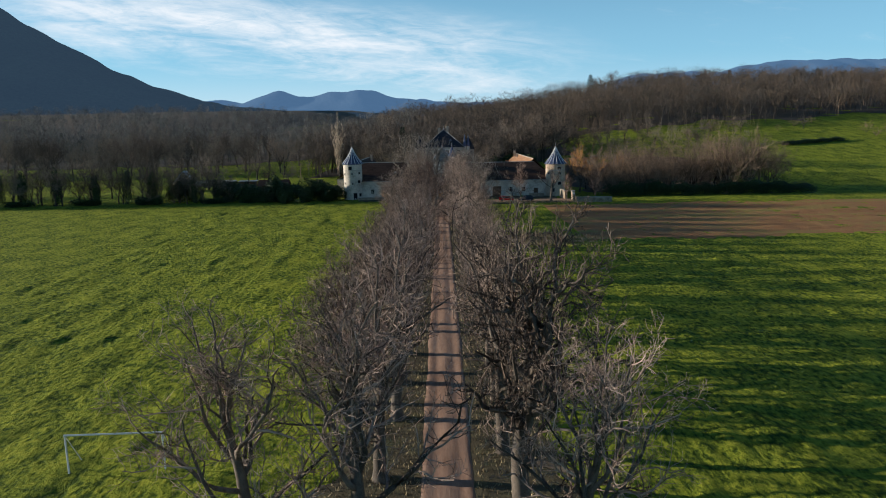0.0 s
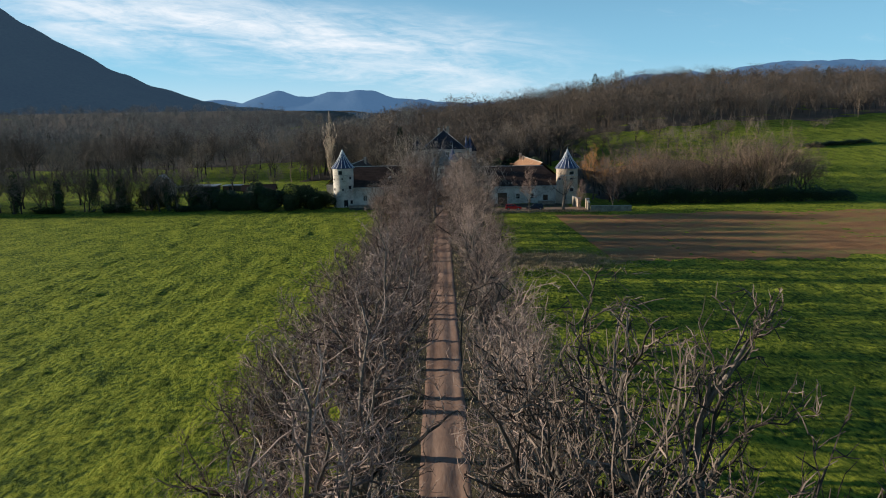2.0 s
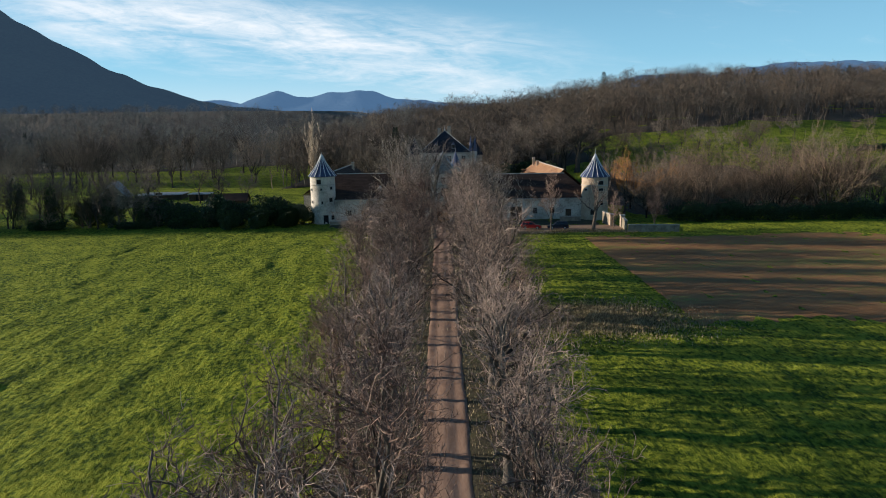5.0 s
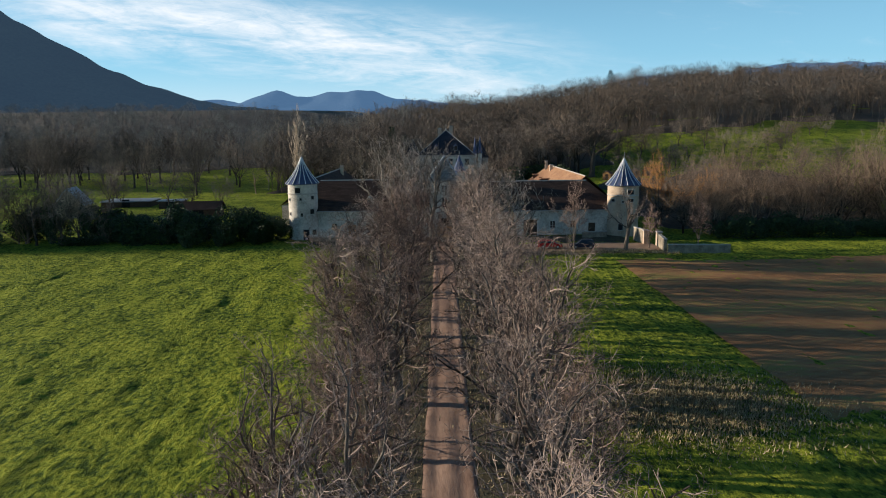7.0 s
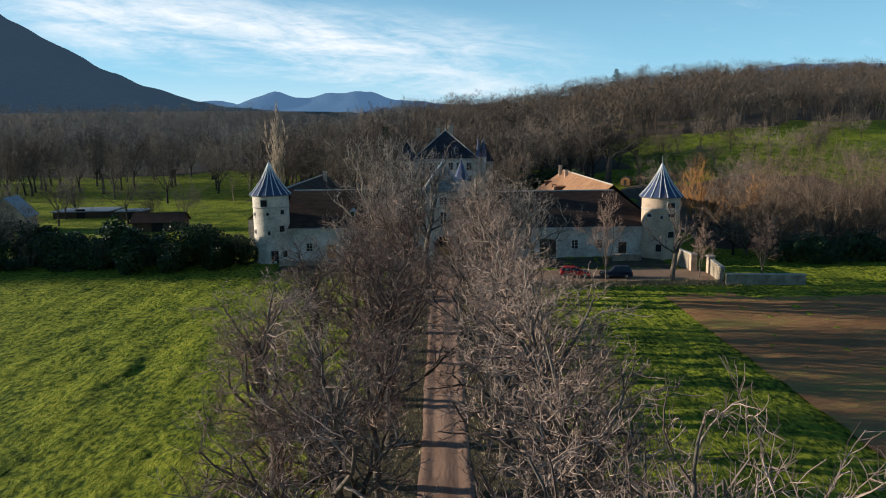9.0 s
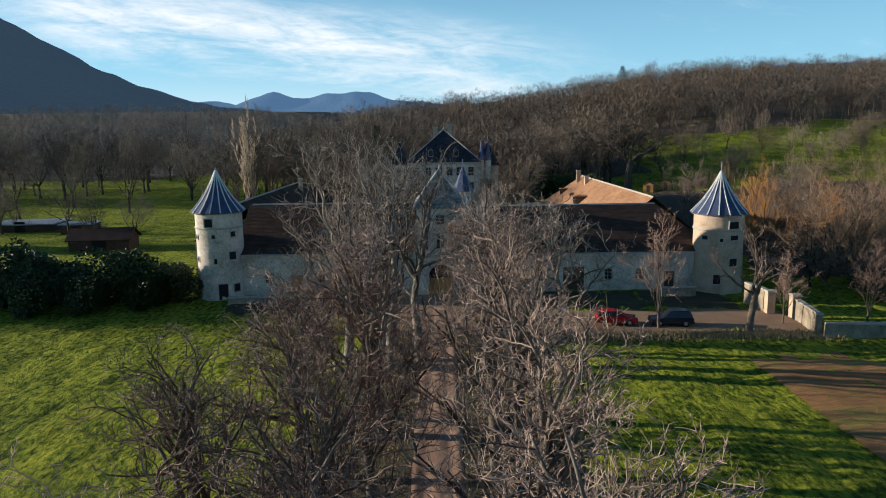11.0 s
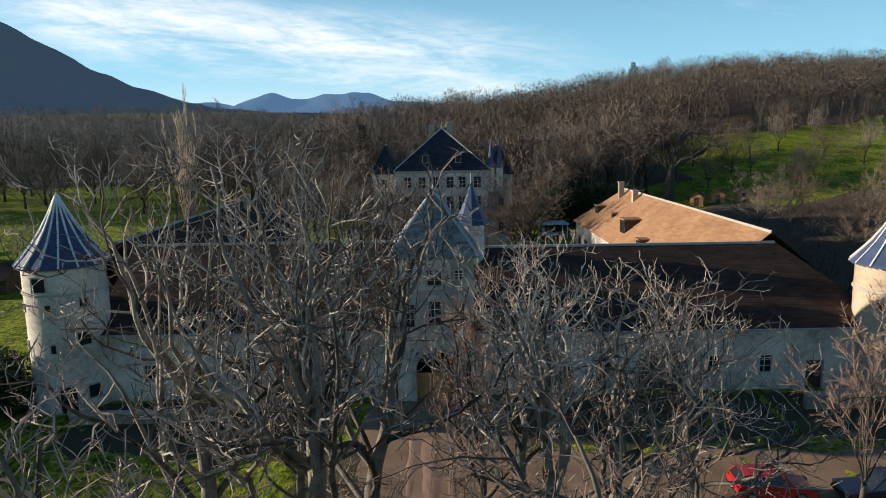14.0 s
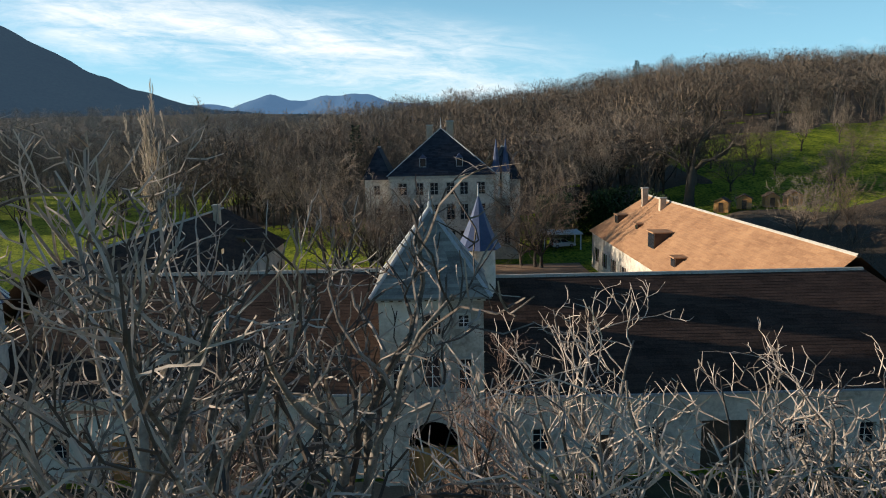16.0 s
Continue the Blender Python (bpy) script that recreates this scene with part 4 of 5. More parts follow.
# ---- the long front range, its towers and the gatehouse ----
def slope_courses(roof, a, b, c, d, course=0.27, step=0.018, seed=1, tile=0.24):
    """The slope itself, and on it roof courses between the eave a-b and the ridge d-c: each a thin ledge made of tiles of uneven height."""
    a, b, c, d = (Vector(p) for p in (a, b, c, d))
    normal = (b - a).cross(d - a).normalized()
    rows = max(2, round((d - a).length / course))
    rr = random.Random(seed)
    if roof.tiles is None:
        roof.tiles = Geo()
    g = roof.tiles
    for k in range(rows):
        t0, t1 = k / rows, (k + 1.12) / rows
        p0, p1 = a.lerp(d, t0), b.lerp(c, t0)
        q0, q1 = a.lerp(d, min(t1, 1)), b.lerp(c, min(t1, 1))
        n = max(1, round((p1 - p0).length / (tile * 4)))
        for i in range(n):
            s0, s1 = i / n, (i + 1) / n
            h = normal * (step * rr.uniform(0.8, 1.35))
            lo0, lo1, hi0, hi1 = p0.lerp(p1, s0), p0.lerp(p1, s1), q0.lerp(q1, s0), q0.lerp(q1, s1)
            g.face(lo0 + h, lo1 + h, hi1 + normal * 0.004, hi0 + normal * 0.004)
            g.face(lo0, lo1, lo1 + h, lo0 + h)
    roof.face(a, b, c, d)


def opening(parent, name, x, z, w, h, y, arch=False, frame_mat=None, depth=0.28, bars=True, glass=None):
    """A window or door in a wall facing -y: stone surround, deep reveal, pane and bars, set in front of plane y."""
    win = new(name)
    win.parent = parent
    win.matrix_basis = Matrix.Translation((x, y, z))
    s = Geo()
    t = 0.13
    s.box(-w / 2 - t, -w / 2, -0.05, 0.02, 0, h).box(w / 2, w / 2 + t, -0.05, 0.02, 0, h).box(-w / 2 - t, w / 2 + t, -0.05, 0.02, h, h + t)
    part("window_frame", s, frame_mat or M_TRIM, win)
    part("sill", Geo().box(-w / 2 - t - 0.05, w / 2 + t + 0.05, -0.11, 0.02, -0.10, 0), M_TRIM, win)
    part("pane", Geo().box(-w / 2, w / 2, -0.012, 0.02, 0, h), glass or M_GLASS, win)
    if bars:
        b = Geo().box(-0.025, 0.025, -0.03, -0.012, 0, h)
        for k in (1, 2):
            b.box(-w / 2, w / 2, -0.028, -0.012, h * k / 3 - 0.015, h * k / 3 + 0.015)
        part("glazing_bar", b, M_WHITE, win)
    return win


def cut_wall(g, x0, x1, z0, z1, y0, y1, holes):
    """A thick wall along x with openings cut through it: holes are (x, z, w, h)."""
    holes = sorted(holes)
    edge = x0
    for x, z, w, h in holes:
        l, rr_ = x - w / 2, x + w / 2
        if l > edge:
            g.box(edge, l, y0, y1, z0, z1)
        if z > z0 + 0.01:
            g.box(l, rr_, y0, y1, z0, z)
        if z + h < z1 - 0.01:
            g.box(l, rr_, y0, y1, z + h, z1)
        edge = rr_
    g.box(edge, x1, y0, y1, z0, z1)
    return g


def front_range(x0, x1, eave, ridge, label, seed, holes, hip_right):
    t = thing("front_range", label, "building", group="front ranges")
    body = Geo()
    cut_wall(body, x0, x1, -0.4, eave, 203.0, 203.6, holes)
    body.box(x0, x1, 218.4, 219.0, -0.4, eave)
    body.box(x0, x0 + 0.5, 203.6, 218.4, -0.4, eave).box(x1 - 0.5, x1, 203.6, 218.4, -0.4, eave)
    if not hip_right:
        body.prism([(203.0, eave), (219.0, eave), (211.0, ridge - 0.1)], 0, 0.5)
        k = len(body.v) - 6
        for i in range(k, k + 6):
            a, yy, z = body.v[i]
            body.v[i] = (x0 + yy, a, z)
    wall = part("wall", body, M_RENDER, t)
    # Near-black sheet: paints the unlit room behind the openings.
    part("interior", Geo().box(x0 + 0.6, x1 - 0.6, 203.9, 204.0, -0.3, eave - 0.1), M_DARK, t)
    roof = Geo()
    e = 0.35
    drop = e * (ridge - eave) / 8.0
    if hip_right:
        slope_courses(roof, (x0 - 0.1, 203 - e, eave - drop), (x1 + e, 203 - e, eave - drop), (x1 - 5.0, 211, ridge), (x0 - 0.1, 211, ridge), seed=seed)
        slope_courses(roof, (x1 + e, 203 - e, eave - drop), (x1 + e, 219 + e, eave - drop), (x1 - 5.0, 211, ridge), (x1 - 5.0, 211, ridge), seed=seed + 1)
        roof.face((x1 + e, 219 + e, eave - drop), (x0, 219 + e, eave - drop), (x0, 211, ridge), (x1 - 5.0, 211, ridge))
    else:
        slope_courses(roof, (x0 - e, 203 - e, eave - drop), (x1 + 0.1, 203 - e, eave - drop), (x1 + 0.1, 211, ridge), (x0 - e, 211, ridge), seed=seed)
        roof.face((x1 + 0.1, 219 + e, eave - drop), (x0 - e, 219 + e, eave - drop), (x0 - e, 211, ridge), (x1 + 0.1, 211, ridge))
    part("roof", roof, M_TILE, t, "brown plain-tile roof, weathered")
    cap = Geo()
    end = x1 - 5.0 if hip_right else x1
    n = int((end - x0) / 0.45)
    for i in range(n):
        a = x0 + (end - x0) * i / n
        cap.prism([(210.82, ridge - 0.1), (211.18, ridge - 0.1), (211.1, ridge + 0.09), (210.9, ridge + 0.09)], a, a + 0.43)
        k = len(cap.v) - 8
        for q in range(k, k + 8):
            yy, xx, z = cap.v[q]
            cap.v[q] = (xx, yy, z)
    part("ridge_tiles", cap, M_TRIM, t, "pale mortared ridge tiles")
    part("gutter", Geo().box(x0, x1, 203 - e - 0.12, 203 - e, eave - drop - 0.09, eave - drop + 0.02), M_ZINC, t)
    part("cornice", Geo().box(x0, x1, 202.86, 203.0, eave - 0.34, eave - 0.12), M_TRIM, t)
    return t, wall


lx0, lx1, rx0, rx1 = -24.2, -2.7, 3.2, 33.4
lh = [(-20.6, 1.5, 0.9, 1.2), (-17.2, 0.0, 1.5, 2.5), (-14.2, 1.5, 0.9, 1.2), (-10.0, 0.0, 2.9, 3.3), (-6.0, 1.5, 0.9, 1.3)]
rh = [(6.2, 1.4, 0.9, 1.3), (9.6, 0.0, 1.3, 2.3), (12.6, 1.4, 0.9, 1.3), (16.4, 0.0, 2.6, 3.0), (20.6, 1.4, 0.9, 1.3), (24.4, 1.4, 0.9, 1.3), (28.0, 0.0, 1.3, 2.3)]
left_range, left_wall = front_range(lx0, lx1, 5.35, 10.35, "long lime-rendered range with brown tiled roof and small windows", 1, lh, False)
right_range, right_wall = front_range(rx0, rx1, 5.0, 9.75, "long rendered range with dark brown tiled roof, in shade", 5, rh, True)
for wall, hs in ((left_wall, lh), (right_wall, rh)):
    for x, z, w, h in hs:
        opening(wall, "window" if z > 0.5 else "door", x, z, w, h, 203.32, frame_mat=M_TRIM if z > 0.5 else M_BROWNWOOD, bars=z > 0.5, glass=M_GLASS if z > 0.5 else M_TIMBER if x == -17.2 else M_BROWNWOOD)


def dormer(parent, x, y, z, w, h, back, roof_mat):
    d = new("dormer")
    d.parent = parent
    part("cheek", Geo().box(x - w / 2, x + w / 2, y, y + back, z, z + h), M_ZINC, d)
    part("pane", Geo().box(x - w / 2 + 0.08, x + w / 2 - 0.08, y - 0.02, y, z + 0.1, z + h - 0.05), M_GLASS, d)
    part("dormer_roof", Geo().prism([(x - w / 2 - 0.12, z + h), (x + w / 2 + 0.12, z + h), (x, z + h + w * 0.6)], y - 0.15, y + back + 0.5), roof_mat, d)


dormer(left_range, -14.0, 205.0, 6.5, 0.75, 0.9, 1.6, M_ZINC)


def tower(cx, cy, radius, eave, apex, finial, wall_mat, label):
    """A round corner tower: battered wall, corbel ring, belt course, openings and a bell-cast slate cone with pale ribs."""
    t = thing("round_tower", label, "tower", Matrix.Translation((cx, cy, 0)), group="round towers")
    part("wall", Geo().lathe(0, 0, [(radius * 1.05, -0.4), (radius * 1.03, 1.2), (radius * 1.0, 4.0), (radius, eave)], 48), wall_mat, t, smooth=True)
    part("belt_course", Geo().lathe(0, 0, [(radius, eave - 2.02), (radius + 0.10, eave - 1.98), (radius + 0.10, eave - 1.84), (radius, eave - 1.80)], 48), M_TRIM, t, smooth=True)
    part("cornice", Geo().lathe(0, 0, [(radius, eave - 0.22), (radius + 0.10, eave - 0.16), (radius + 0.12, eave)], 48), M_TRIM, t, smooth=True)
    for k in range(44):
        a = 2 * math.pi * k / 44
        part("corbel", CORBEL, None, t, at=Matrix.Rotation(a, 4, "Z") @ Matrix.Translation((radius + 0.02, 0, eave - 0.22)))
    H = apex - eave
    R = radius + 0.42
    prof = [(R, eave - 0.05), (R * 0.80, eave + 0.14 * H), (R * 0.60, eave + 0.30 * H), (R * 0.40, eave + 0.50 * H), (R * 0.20, eave + 0.74 * H), (0.05, apex)]
    n = 16
    cone = Geo().lathe(0, 0, prof, n)
    cone.lathe(0, 0, [(R, eave - 0.05), (R, eave - 0.12), (radius, eave - 0.12)], n)
    roof = part("roof", cone, M_SLATE, t, "blue slate bell-cast cone")
    rib = Geo()
    for (r0, z0), (r1, z1) in zip(prof, prof[1:]):
        w = 0.075
        a, b, c, d = (r0, -w, z0), (r0, w, z0), (r1, w * 0.8, z1), (r1, -w * 0.8, z1)
        up = 0.07
        lift = [(x + up, y * 0.75, z + up * 0.6) for x, y, z in (a, b, c, d)]
        rib.face(*lift)
        rib.face(a, lift[0], lift[3], d)
        rib.face(b, c, lift[2], lift[1])
        rib.face(a, b, lift[1], lift[0])
    rib_mesh = rib.mesh("rib", M_RIB)
    for k in range(n):
        o = new("rib", rib_mesh)
        o.parent = roof
        o.matrix_basis = Matrix.Rotation(2 * math.pi * k / n, 4, "Z")
    part("finial", Geo().lathe(0, 0, [(0.10, apex - 0.25), (0.13, apex), (0.05, apex + 0.15), (0.035, finial - 0.2), (0.07, finial - 0.12), (0.0, finial)], 8), M_ZINC, t)

    # Openings aren't hollow: near-black panes carry the inside's darkness as colour.
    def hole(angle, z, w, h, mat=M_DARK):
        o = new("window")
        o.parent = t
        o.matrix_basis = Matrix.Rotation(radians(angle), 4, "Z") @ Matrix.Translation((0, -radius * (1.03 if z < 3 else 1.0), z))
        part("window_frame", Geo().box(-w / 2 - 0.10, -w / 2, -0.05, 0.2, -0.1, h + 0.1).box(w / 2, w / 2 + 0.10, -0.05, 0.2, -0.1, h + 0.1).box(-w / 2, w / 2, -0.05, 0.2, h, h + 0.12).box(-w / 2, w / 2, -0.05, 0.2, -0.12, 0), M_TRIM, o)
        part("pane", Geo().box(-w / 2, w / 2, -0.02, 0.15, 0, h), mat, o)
    return t, hole


CORBEL = Geo().box(0, 0.22, -0.08, 0.08, 0, 0.16)
_part = part
corbel_mesh = CORBEL.mesh("corbel", M_TRIM)


def part(name, geo, mat, parent=None, label="", smooth=False, at=None):
    if geo is CORBEL:
        ob = new(name, corbel_mesh)
        ob.parent, ob.matrix_basis = parent, at
        return ob
    return _part(name, geo, mat, parent, label, smooth, at)


left_tower, hole = tower(-26.35, 203.6, 2.72, 10.45, 15.2, 15.6, M_RENDER, "round pale lime-rendered tower under a ribbed blue slate cone")
for a, z, w, h in ((-8, 8.75, 0.95, 0.95), (-52, 7.3, 0.5, 0.4), (2, 7.4, 0.38, 0.42), (50, 7.5, 0.6, 0.6), (-52, 4.6, 0.5, 0.45), (4, 4.4, 0.35, 0.6), (46, 4.8, 0.85, 0.9), (18, 0.05, 1.05, 1.9), (52, 0.9, 0.8, 0.9)):
    hole(a, z, w, h)
right_tower, hole = tower(33.75, 203.2, 2.85, 9.45, 14.3, 15.5, M_STONE, "round yellow stone tower under a ribbed blue slate cone")
for a, z, w, h in ((14, 7.75, 1.2, 0.8), (-52, 6.4, 0.7, 0.45), (-14, 6.2, 0.35, 0.4), (16, 6.4, 1.0, 0.55), (16, 3.3, 1.0, 0.9), (-20, 1.2, 0.8, 1.1)):
    hole(a, z, w, h)

# gatehouse pavilion over the entrance arch
gate = thing("gatehouse", "tall rendered gatehouse with steep slate hipped roof over an arched entrance", "building")
gx, gw, gy0, gy1, ge = 0.25, 2.75, 202.0, 207.8, 10.75
g = Geo()
cut_wall(g, gx - gw, gx + gw, -0.4, ge, gy0, gy0 + 0.6, [(gx, 0.0, 2.8, 3.7)])
gate_wall = part("front_wall", g, M_RENDER, gate)
part("side_wall", Geo().box(gx - gw, gx - gw + 0.6, gy0 + 0.6, gy1, -0.4, ge), M_RENDER, gate)
part("side_wall", Geo().box(gx + gw - 0.6, gx + gw, gy0 + 0.6, gy1, -0.4, ge), M_RENDER, gate)
part("back_wall", Geo().box(gx - gw + 0.6, gx + gw - 0.6, gy1 - 0.6, gy1, 3.7, ge), M_RENDER, gate)
part("passage_ceiling", Geo().box(gx - gw + 0.6, gx + gw - 0.6, gy0 + 0.6, gy1 - 0.6, 4.6, 4.9), M_RENDER, gate)
for k in range(13):
    a0, a1 = math.pi * k / 13 + 0.01, math.pi * (k + 1) / 13 - 0.01
    part("arch_stone", Geo().prism([(gx + q * math.cos(a), 2.35 + q * math.sin(a)) for q, a in ((1.4, a0), (1.75, a0), (1.75, a1), (1.4, a1))], gy0 - 0.08, gy0 + 0.3), M_TRIM, gate)
for s in (-1, 1):
    for k in range(5):
        part("arch_stone", Geo().box(gx + s * 1.4 - (0.35 if s < 0 else 0), gx + s * 1.4 + (0.35 if s > 0 else 0), gy0 - 0.08, gy0 + 0.3, 0.47 * k, 0.47 * k + 0.45), M_TRIM, gate)
part("gate_leaf", Geo().box(gx - 1.4, gx + 1.4, gy0 + 0.45, gy0 + 0.55, 0, 2.0), M_TIMBER, gate, "ochre timber gate leaf")
# Near-black sheet across the far end paints the gloom of the passage.
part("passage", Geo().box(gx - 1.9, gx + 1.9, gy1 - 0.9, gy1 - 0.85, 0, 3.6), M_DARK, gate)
for x, z, w, h in ((gx, 5.7, 0.85, 1.7), (gx - 1.75, 5.6, 0.6, 1.6), (gx + 1.75, 5.6, 0.6, 1.6), (gx, 8.6, 0.95, 1.05), (gx + 1.7, 9.0, 0.5, 0.6)):
    opening(gate_wall, "window", x, z, w, h, gy0 - 0.03)
part("niche_surround", Geo().box(gx - 0.95, gx - 0.62, gy0 - 0.10, gy0, 5.0, 8.0).box(gx + 0.62, gx + 0.95, gy0 - 0.10, gy0, 5.0, 8.0).box(gx - 1.05, gx + 1.05, gy0 - 0.16, gy0, 7.9, 8.2), M_TRIM, gate)
part("string_course", Geo().box(gx - gw - 0.06, gx + gw + 0.06, gy0 - 0.12, gy0, 4.6, 4.85), M_TRIM, gate)
part("cornice", Geo().box(gx - gw - 0.1, gx + gw + 0.1, gy0 - 0.2, gy0, ge - 0.35, ge - 0.1), M_TRIM, gate)
for k in range(12):
    part("bracket", Geo().box(-0.09, 0.09, -0.26, 0, 0, 0.2), M_BROWNWOOD, gate, at=Matrix.Translation((gx - gw + 0.25 + k * (2 * gw - 0.5) / 11, gy0 - 0.002, ge - 0.3)))
roof = Geo()
e, top = 0.4, 15.0
c = [(gx - gw - e, gy0 - e, ge - 0.1), (gx + gw + e, gy0 - e, ge - 0.1), (gx + gw + e, gy1 + e, ge - 0.1), (gx - gw - e, gy1 + e, ge - 0.1)]
ra, rb = (gx, gy0 + 2.7, top), (gx, gy1 - 2.7, top)
slope_courses(roof, c[0], c[1], ra, ra, 0.22, 0.02, 21)
slope_courses(roof, c[1], c[2], rb, ra, 0.22, 0.02, 22)
slope_courses(roof, c[3], c[0], ra, rb, 0.22, 0.02, 23)
roof.face(c[2], c[3], rb)
roof.box(c[0][0], c[1][0], c[0][1], c[2][1], ge - 0.2, ge - 0.1)
part("roof", roof, M_GREYSLATE, gate, "steep weathered grey slate roof")
for p, q in ((c[0], ra), (c[1], ra), (c[2], rb), (c[3], rb), (ra, rb)):
    part("hip_cap", Geo().tube([Vector(p), Vector(q)], [0.11, 0.11], 6), M_ZINC, gate, "pale zinc hip cap")
part("finial", Geo().lathe(gx, gy0 + 2.7, [(0.1, top), (0.12, top + 0.2), (0.03, top + 0.4), (0.02, top + 1.0)], 8), M_ZINC, gate)

turret = thing("stair_turret", "small round turret with pointed slate cap behind the gatehouse", "turret")
part("wall", Geo().lathe(3.25, 210.2, [(1.08, 0), (1.05, 11.9)], 20), M_RENDER, turret, smooth=True)
part("roof", Geo().lathe(3.25, 210.2, [(1.45, 11.8), (1.05, 12.5), (0.5, 13.8), (0.04, 15.1)], 8), M_SLATE, turret)
part("finial", Geo().lathe(3.25, 210.2, [(0.05, 15.0), (0.03, 15.9)], 6), M_ZINC, turret)

# ---- side ranges of the courtyard ----
def side_range(x_in, x_ridge, x_out, y0, y1, eave, ridge, roof_mat, wall_mat, label, seed, sign, chimneys, dormers):
    t = thing("courtyard_range", label, "building", group="courtyard ranges")
    xa, xb = sorted((x_in, x_out))
    g = Geo().box(xa, xb, y0, y1, -0.4, eave)
    wall = part("wall", g, wall_mat, t)
    roof, e = Geo(), 0.4
    hip = 5.5
    i, o = x_in - sign * e, x_out + sign * e
    inner = [(i, y0, eave - 0.1), (i, y1 + e, eave - 0.1), (x_ridge, y1 - hip, ridge), (x_ridge, y0, ridge)]
    if sign > 0:
        inner = [inner[1], inner[0], inner[3], inner[2]]
    slope_courses(roof, *inner, 0.34, 0.03, seed)
    outer = [(o, y1 + e, eave - 0.1), (o, y0, eave - 0.1), (x_ridge, y0, ridge), (x_ridge, y1 - hip, ridge)]
    if sign > 0:
        outer = [outer[1], outer[0], outer[3], outer[2]]
    slope_courses(roof, *outer, 0.6, 0.03, seed + 1)
    back = [(i, y1 + e, eave - 0.1), (o, y1 + e, eave - 0.1), (x_ridge, y1 - hip, ridge)]
    roof.face(*(back if sign < 0 else (back[1], back[0], back[2])))
    part("roof", roof, roof_mat, t)
    part("ridge_tiles", Geo().tube([Vector((x_ridge, y0, ridge)), Vector((x_ridge, y1 - hip, ridge))], [0.14, 0.14], 6), M_TRIM, t, "pale mortared ridge")
    for cx, cy, top, w in chimneys:
        ch = new("chimney")
        ch.parent = t
        part("stack", Geo().box(cx - w, cx + w, cy - w, cy + w, ridge - 2.2, top), M_STONE, ch)
        part("cap", Geo().box(cx - w - 0.08, cx + w + 0.08, cy - w - 0.08, cy + w + 0.08, top, top + 0.15), M_TRIM, ch)
    k = (ridge - eave) / abs(x_ridge - x_in)
    for f, y, w in dormers:
        x = x_in + (x_ridge - x_in) * f
        z = eave + abs(x - x_in) * k - 0.1
        d = new("dormer")
        d.parent = t
        part("cheek", Geo().box(min(x, x + sign * 1.8), max(x, x + sign * 1.8), y - w / 2, y + w / 2, z, z + w * 0.9), M_BROWNWOOD, d)
        part("pane", Geo().box(x - 0.02 * sign - 0.01, x - 0.02 * sign + 0.01, y - w / 2 + 0.08, y + w / 2 - 0.08, z + 0.1, z + w * 0.85), M_GLASS, d)
        cap = Geo().box(min(x - sign * 0.2, x + sign * 2.0), max(x - sign * 0.2, x + sign * 2.0), y - w / 2 - 0.15, y + w / 2 + 0.15, z + w * 0.9, z + w * 0.9 + 0.12)
        part("dormer_roof", cap, roof_mat, d)
    n = 9
    for j in range(n):
        y = y0 + 12 + (y1 - y0 - 15) * j / (n - 1)
        o_ = new("window")
        o_.parent = wall
        o_.matrix_basis = Matrix.Translation((x_in, y, 1.3))
        s = -sign
        xx = sorted((0, s * 0.05))
        part("window_frame", Geo().box(*xx, -0.62, -0.5, 0, 1.8).box(*xx, 0.5, 0.62, 0, 1.8).box(*xx, -0.62, 0.62, 1.8, 1.95).box(*xx, -0.7, 0.7, -0.1, 0), M_TRIM, o_)
        part("pane", Geo().box(*sorted((0, s * 0.02)), -0.5, 0.5, 0, 1.8), M_GLASS, o_)
        part("shutter", Geo().box(*xx, -1.15, -0.64, 0, 1.8), M_BROWNWOOD, o_)
        part("shutter", Geo().box(*xx, 0.64, 1.15, 0, 1.8), M_BROWNWOOD, o_)
    return t


side_range(22.3, 28.4, 34.5, 211.5, 263.0, 5.2, 10.5, M_ORTILE, M_RENDER, "long courtyard range with sunlit orange tiled roof", 31, 1, ((27.2, 255.0, 11.6, 0.35), (27.4, 248.5, 10.9, 0.35)), ((0.30, 257.0, 1.5), (0.36, 249.0, 0.9), (0.20, 240.0, 2.2), (0.12, 231.5, 1.3)))
side_range(-20.3, -26.3, -32.3, 211.5, 258.0, 5.4, 10.5, M_TILE, M_RENDER, "long courtyard range with dark brown tiled roof, in shade", 41, -1, ((-25.0, 246.0, 11.4, 0.35),), ((0.3, 238.0, 1.0), (0.3, 246.0, 1.0)))

# ---- main house at the back of the courtyard ----
house = thing("manor_house", "three-storey pale manor house with high dark slate hipped roof", "house")
hx0, hx1, hy0, hy1, he = -6.4, 8.75, 268.0, 282.0, 13.1
body = Geo().box(hx0, hx1, hy0, hy1, -0.5, he)
hw = part("wall", body, M_RENDER, house)
part("wing_wall", Geo().box(8.75, 12.9, 270.0, 280.0, -0.5, 12.2), M_RENDER, house)
part("wing_wall", Geo().box(-10.4, -6.4, 270.0, 280.0, -0.5, 12.5), M_RENDER, house)
roof = Geo()
e = 0.5
c = [(hx0 - e, hy0 - e, he), (hx1 + e, hy0 - e, he), (hx1 + e, hy1 + e, he), (hx0 - e, hy1 + e, he)]
ra, rb = (1.16, 274.0, 20.0), (1.16, 277.0, 20.0)
slope_courses(roof, c[0], c[1], ra, ra, 0.4, 0.03, 51)
slope_courses(roof, c[1], c[2], rb, ra, 0.4, 0.03, 52)
slope_courses(roof, c[3], c[0], ra, rb, 0.4, 0.03, 53)
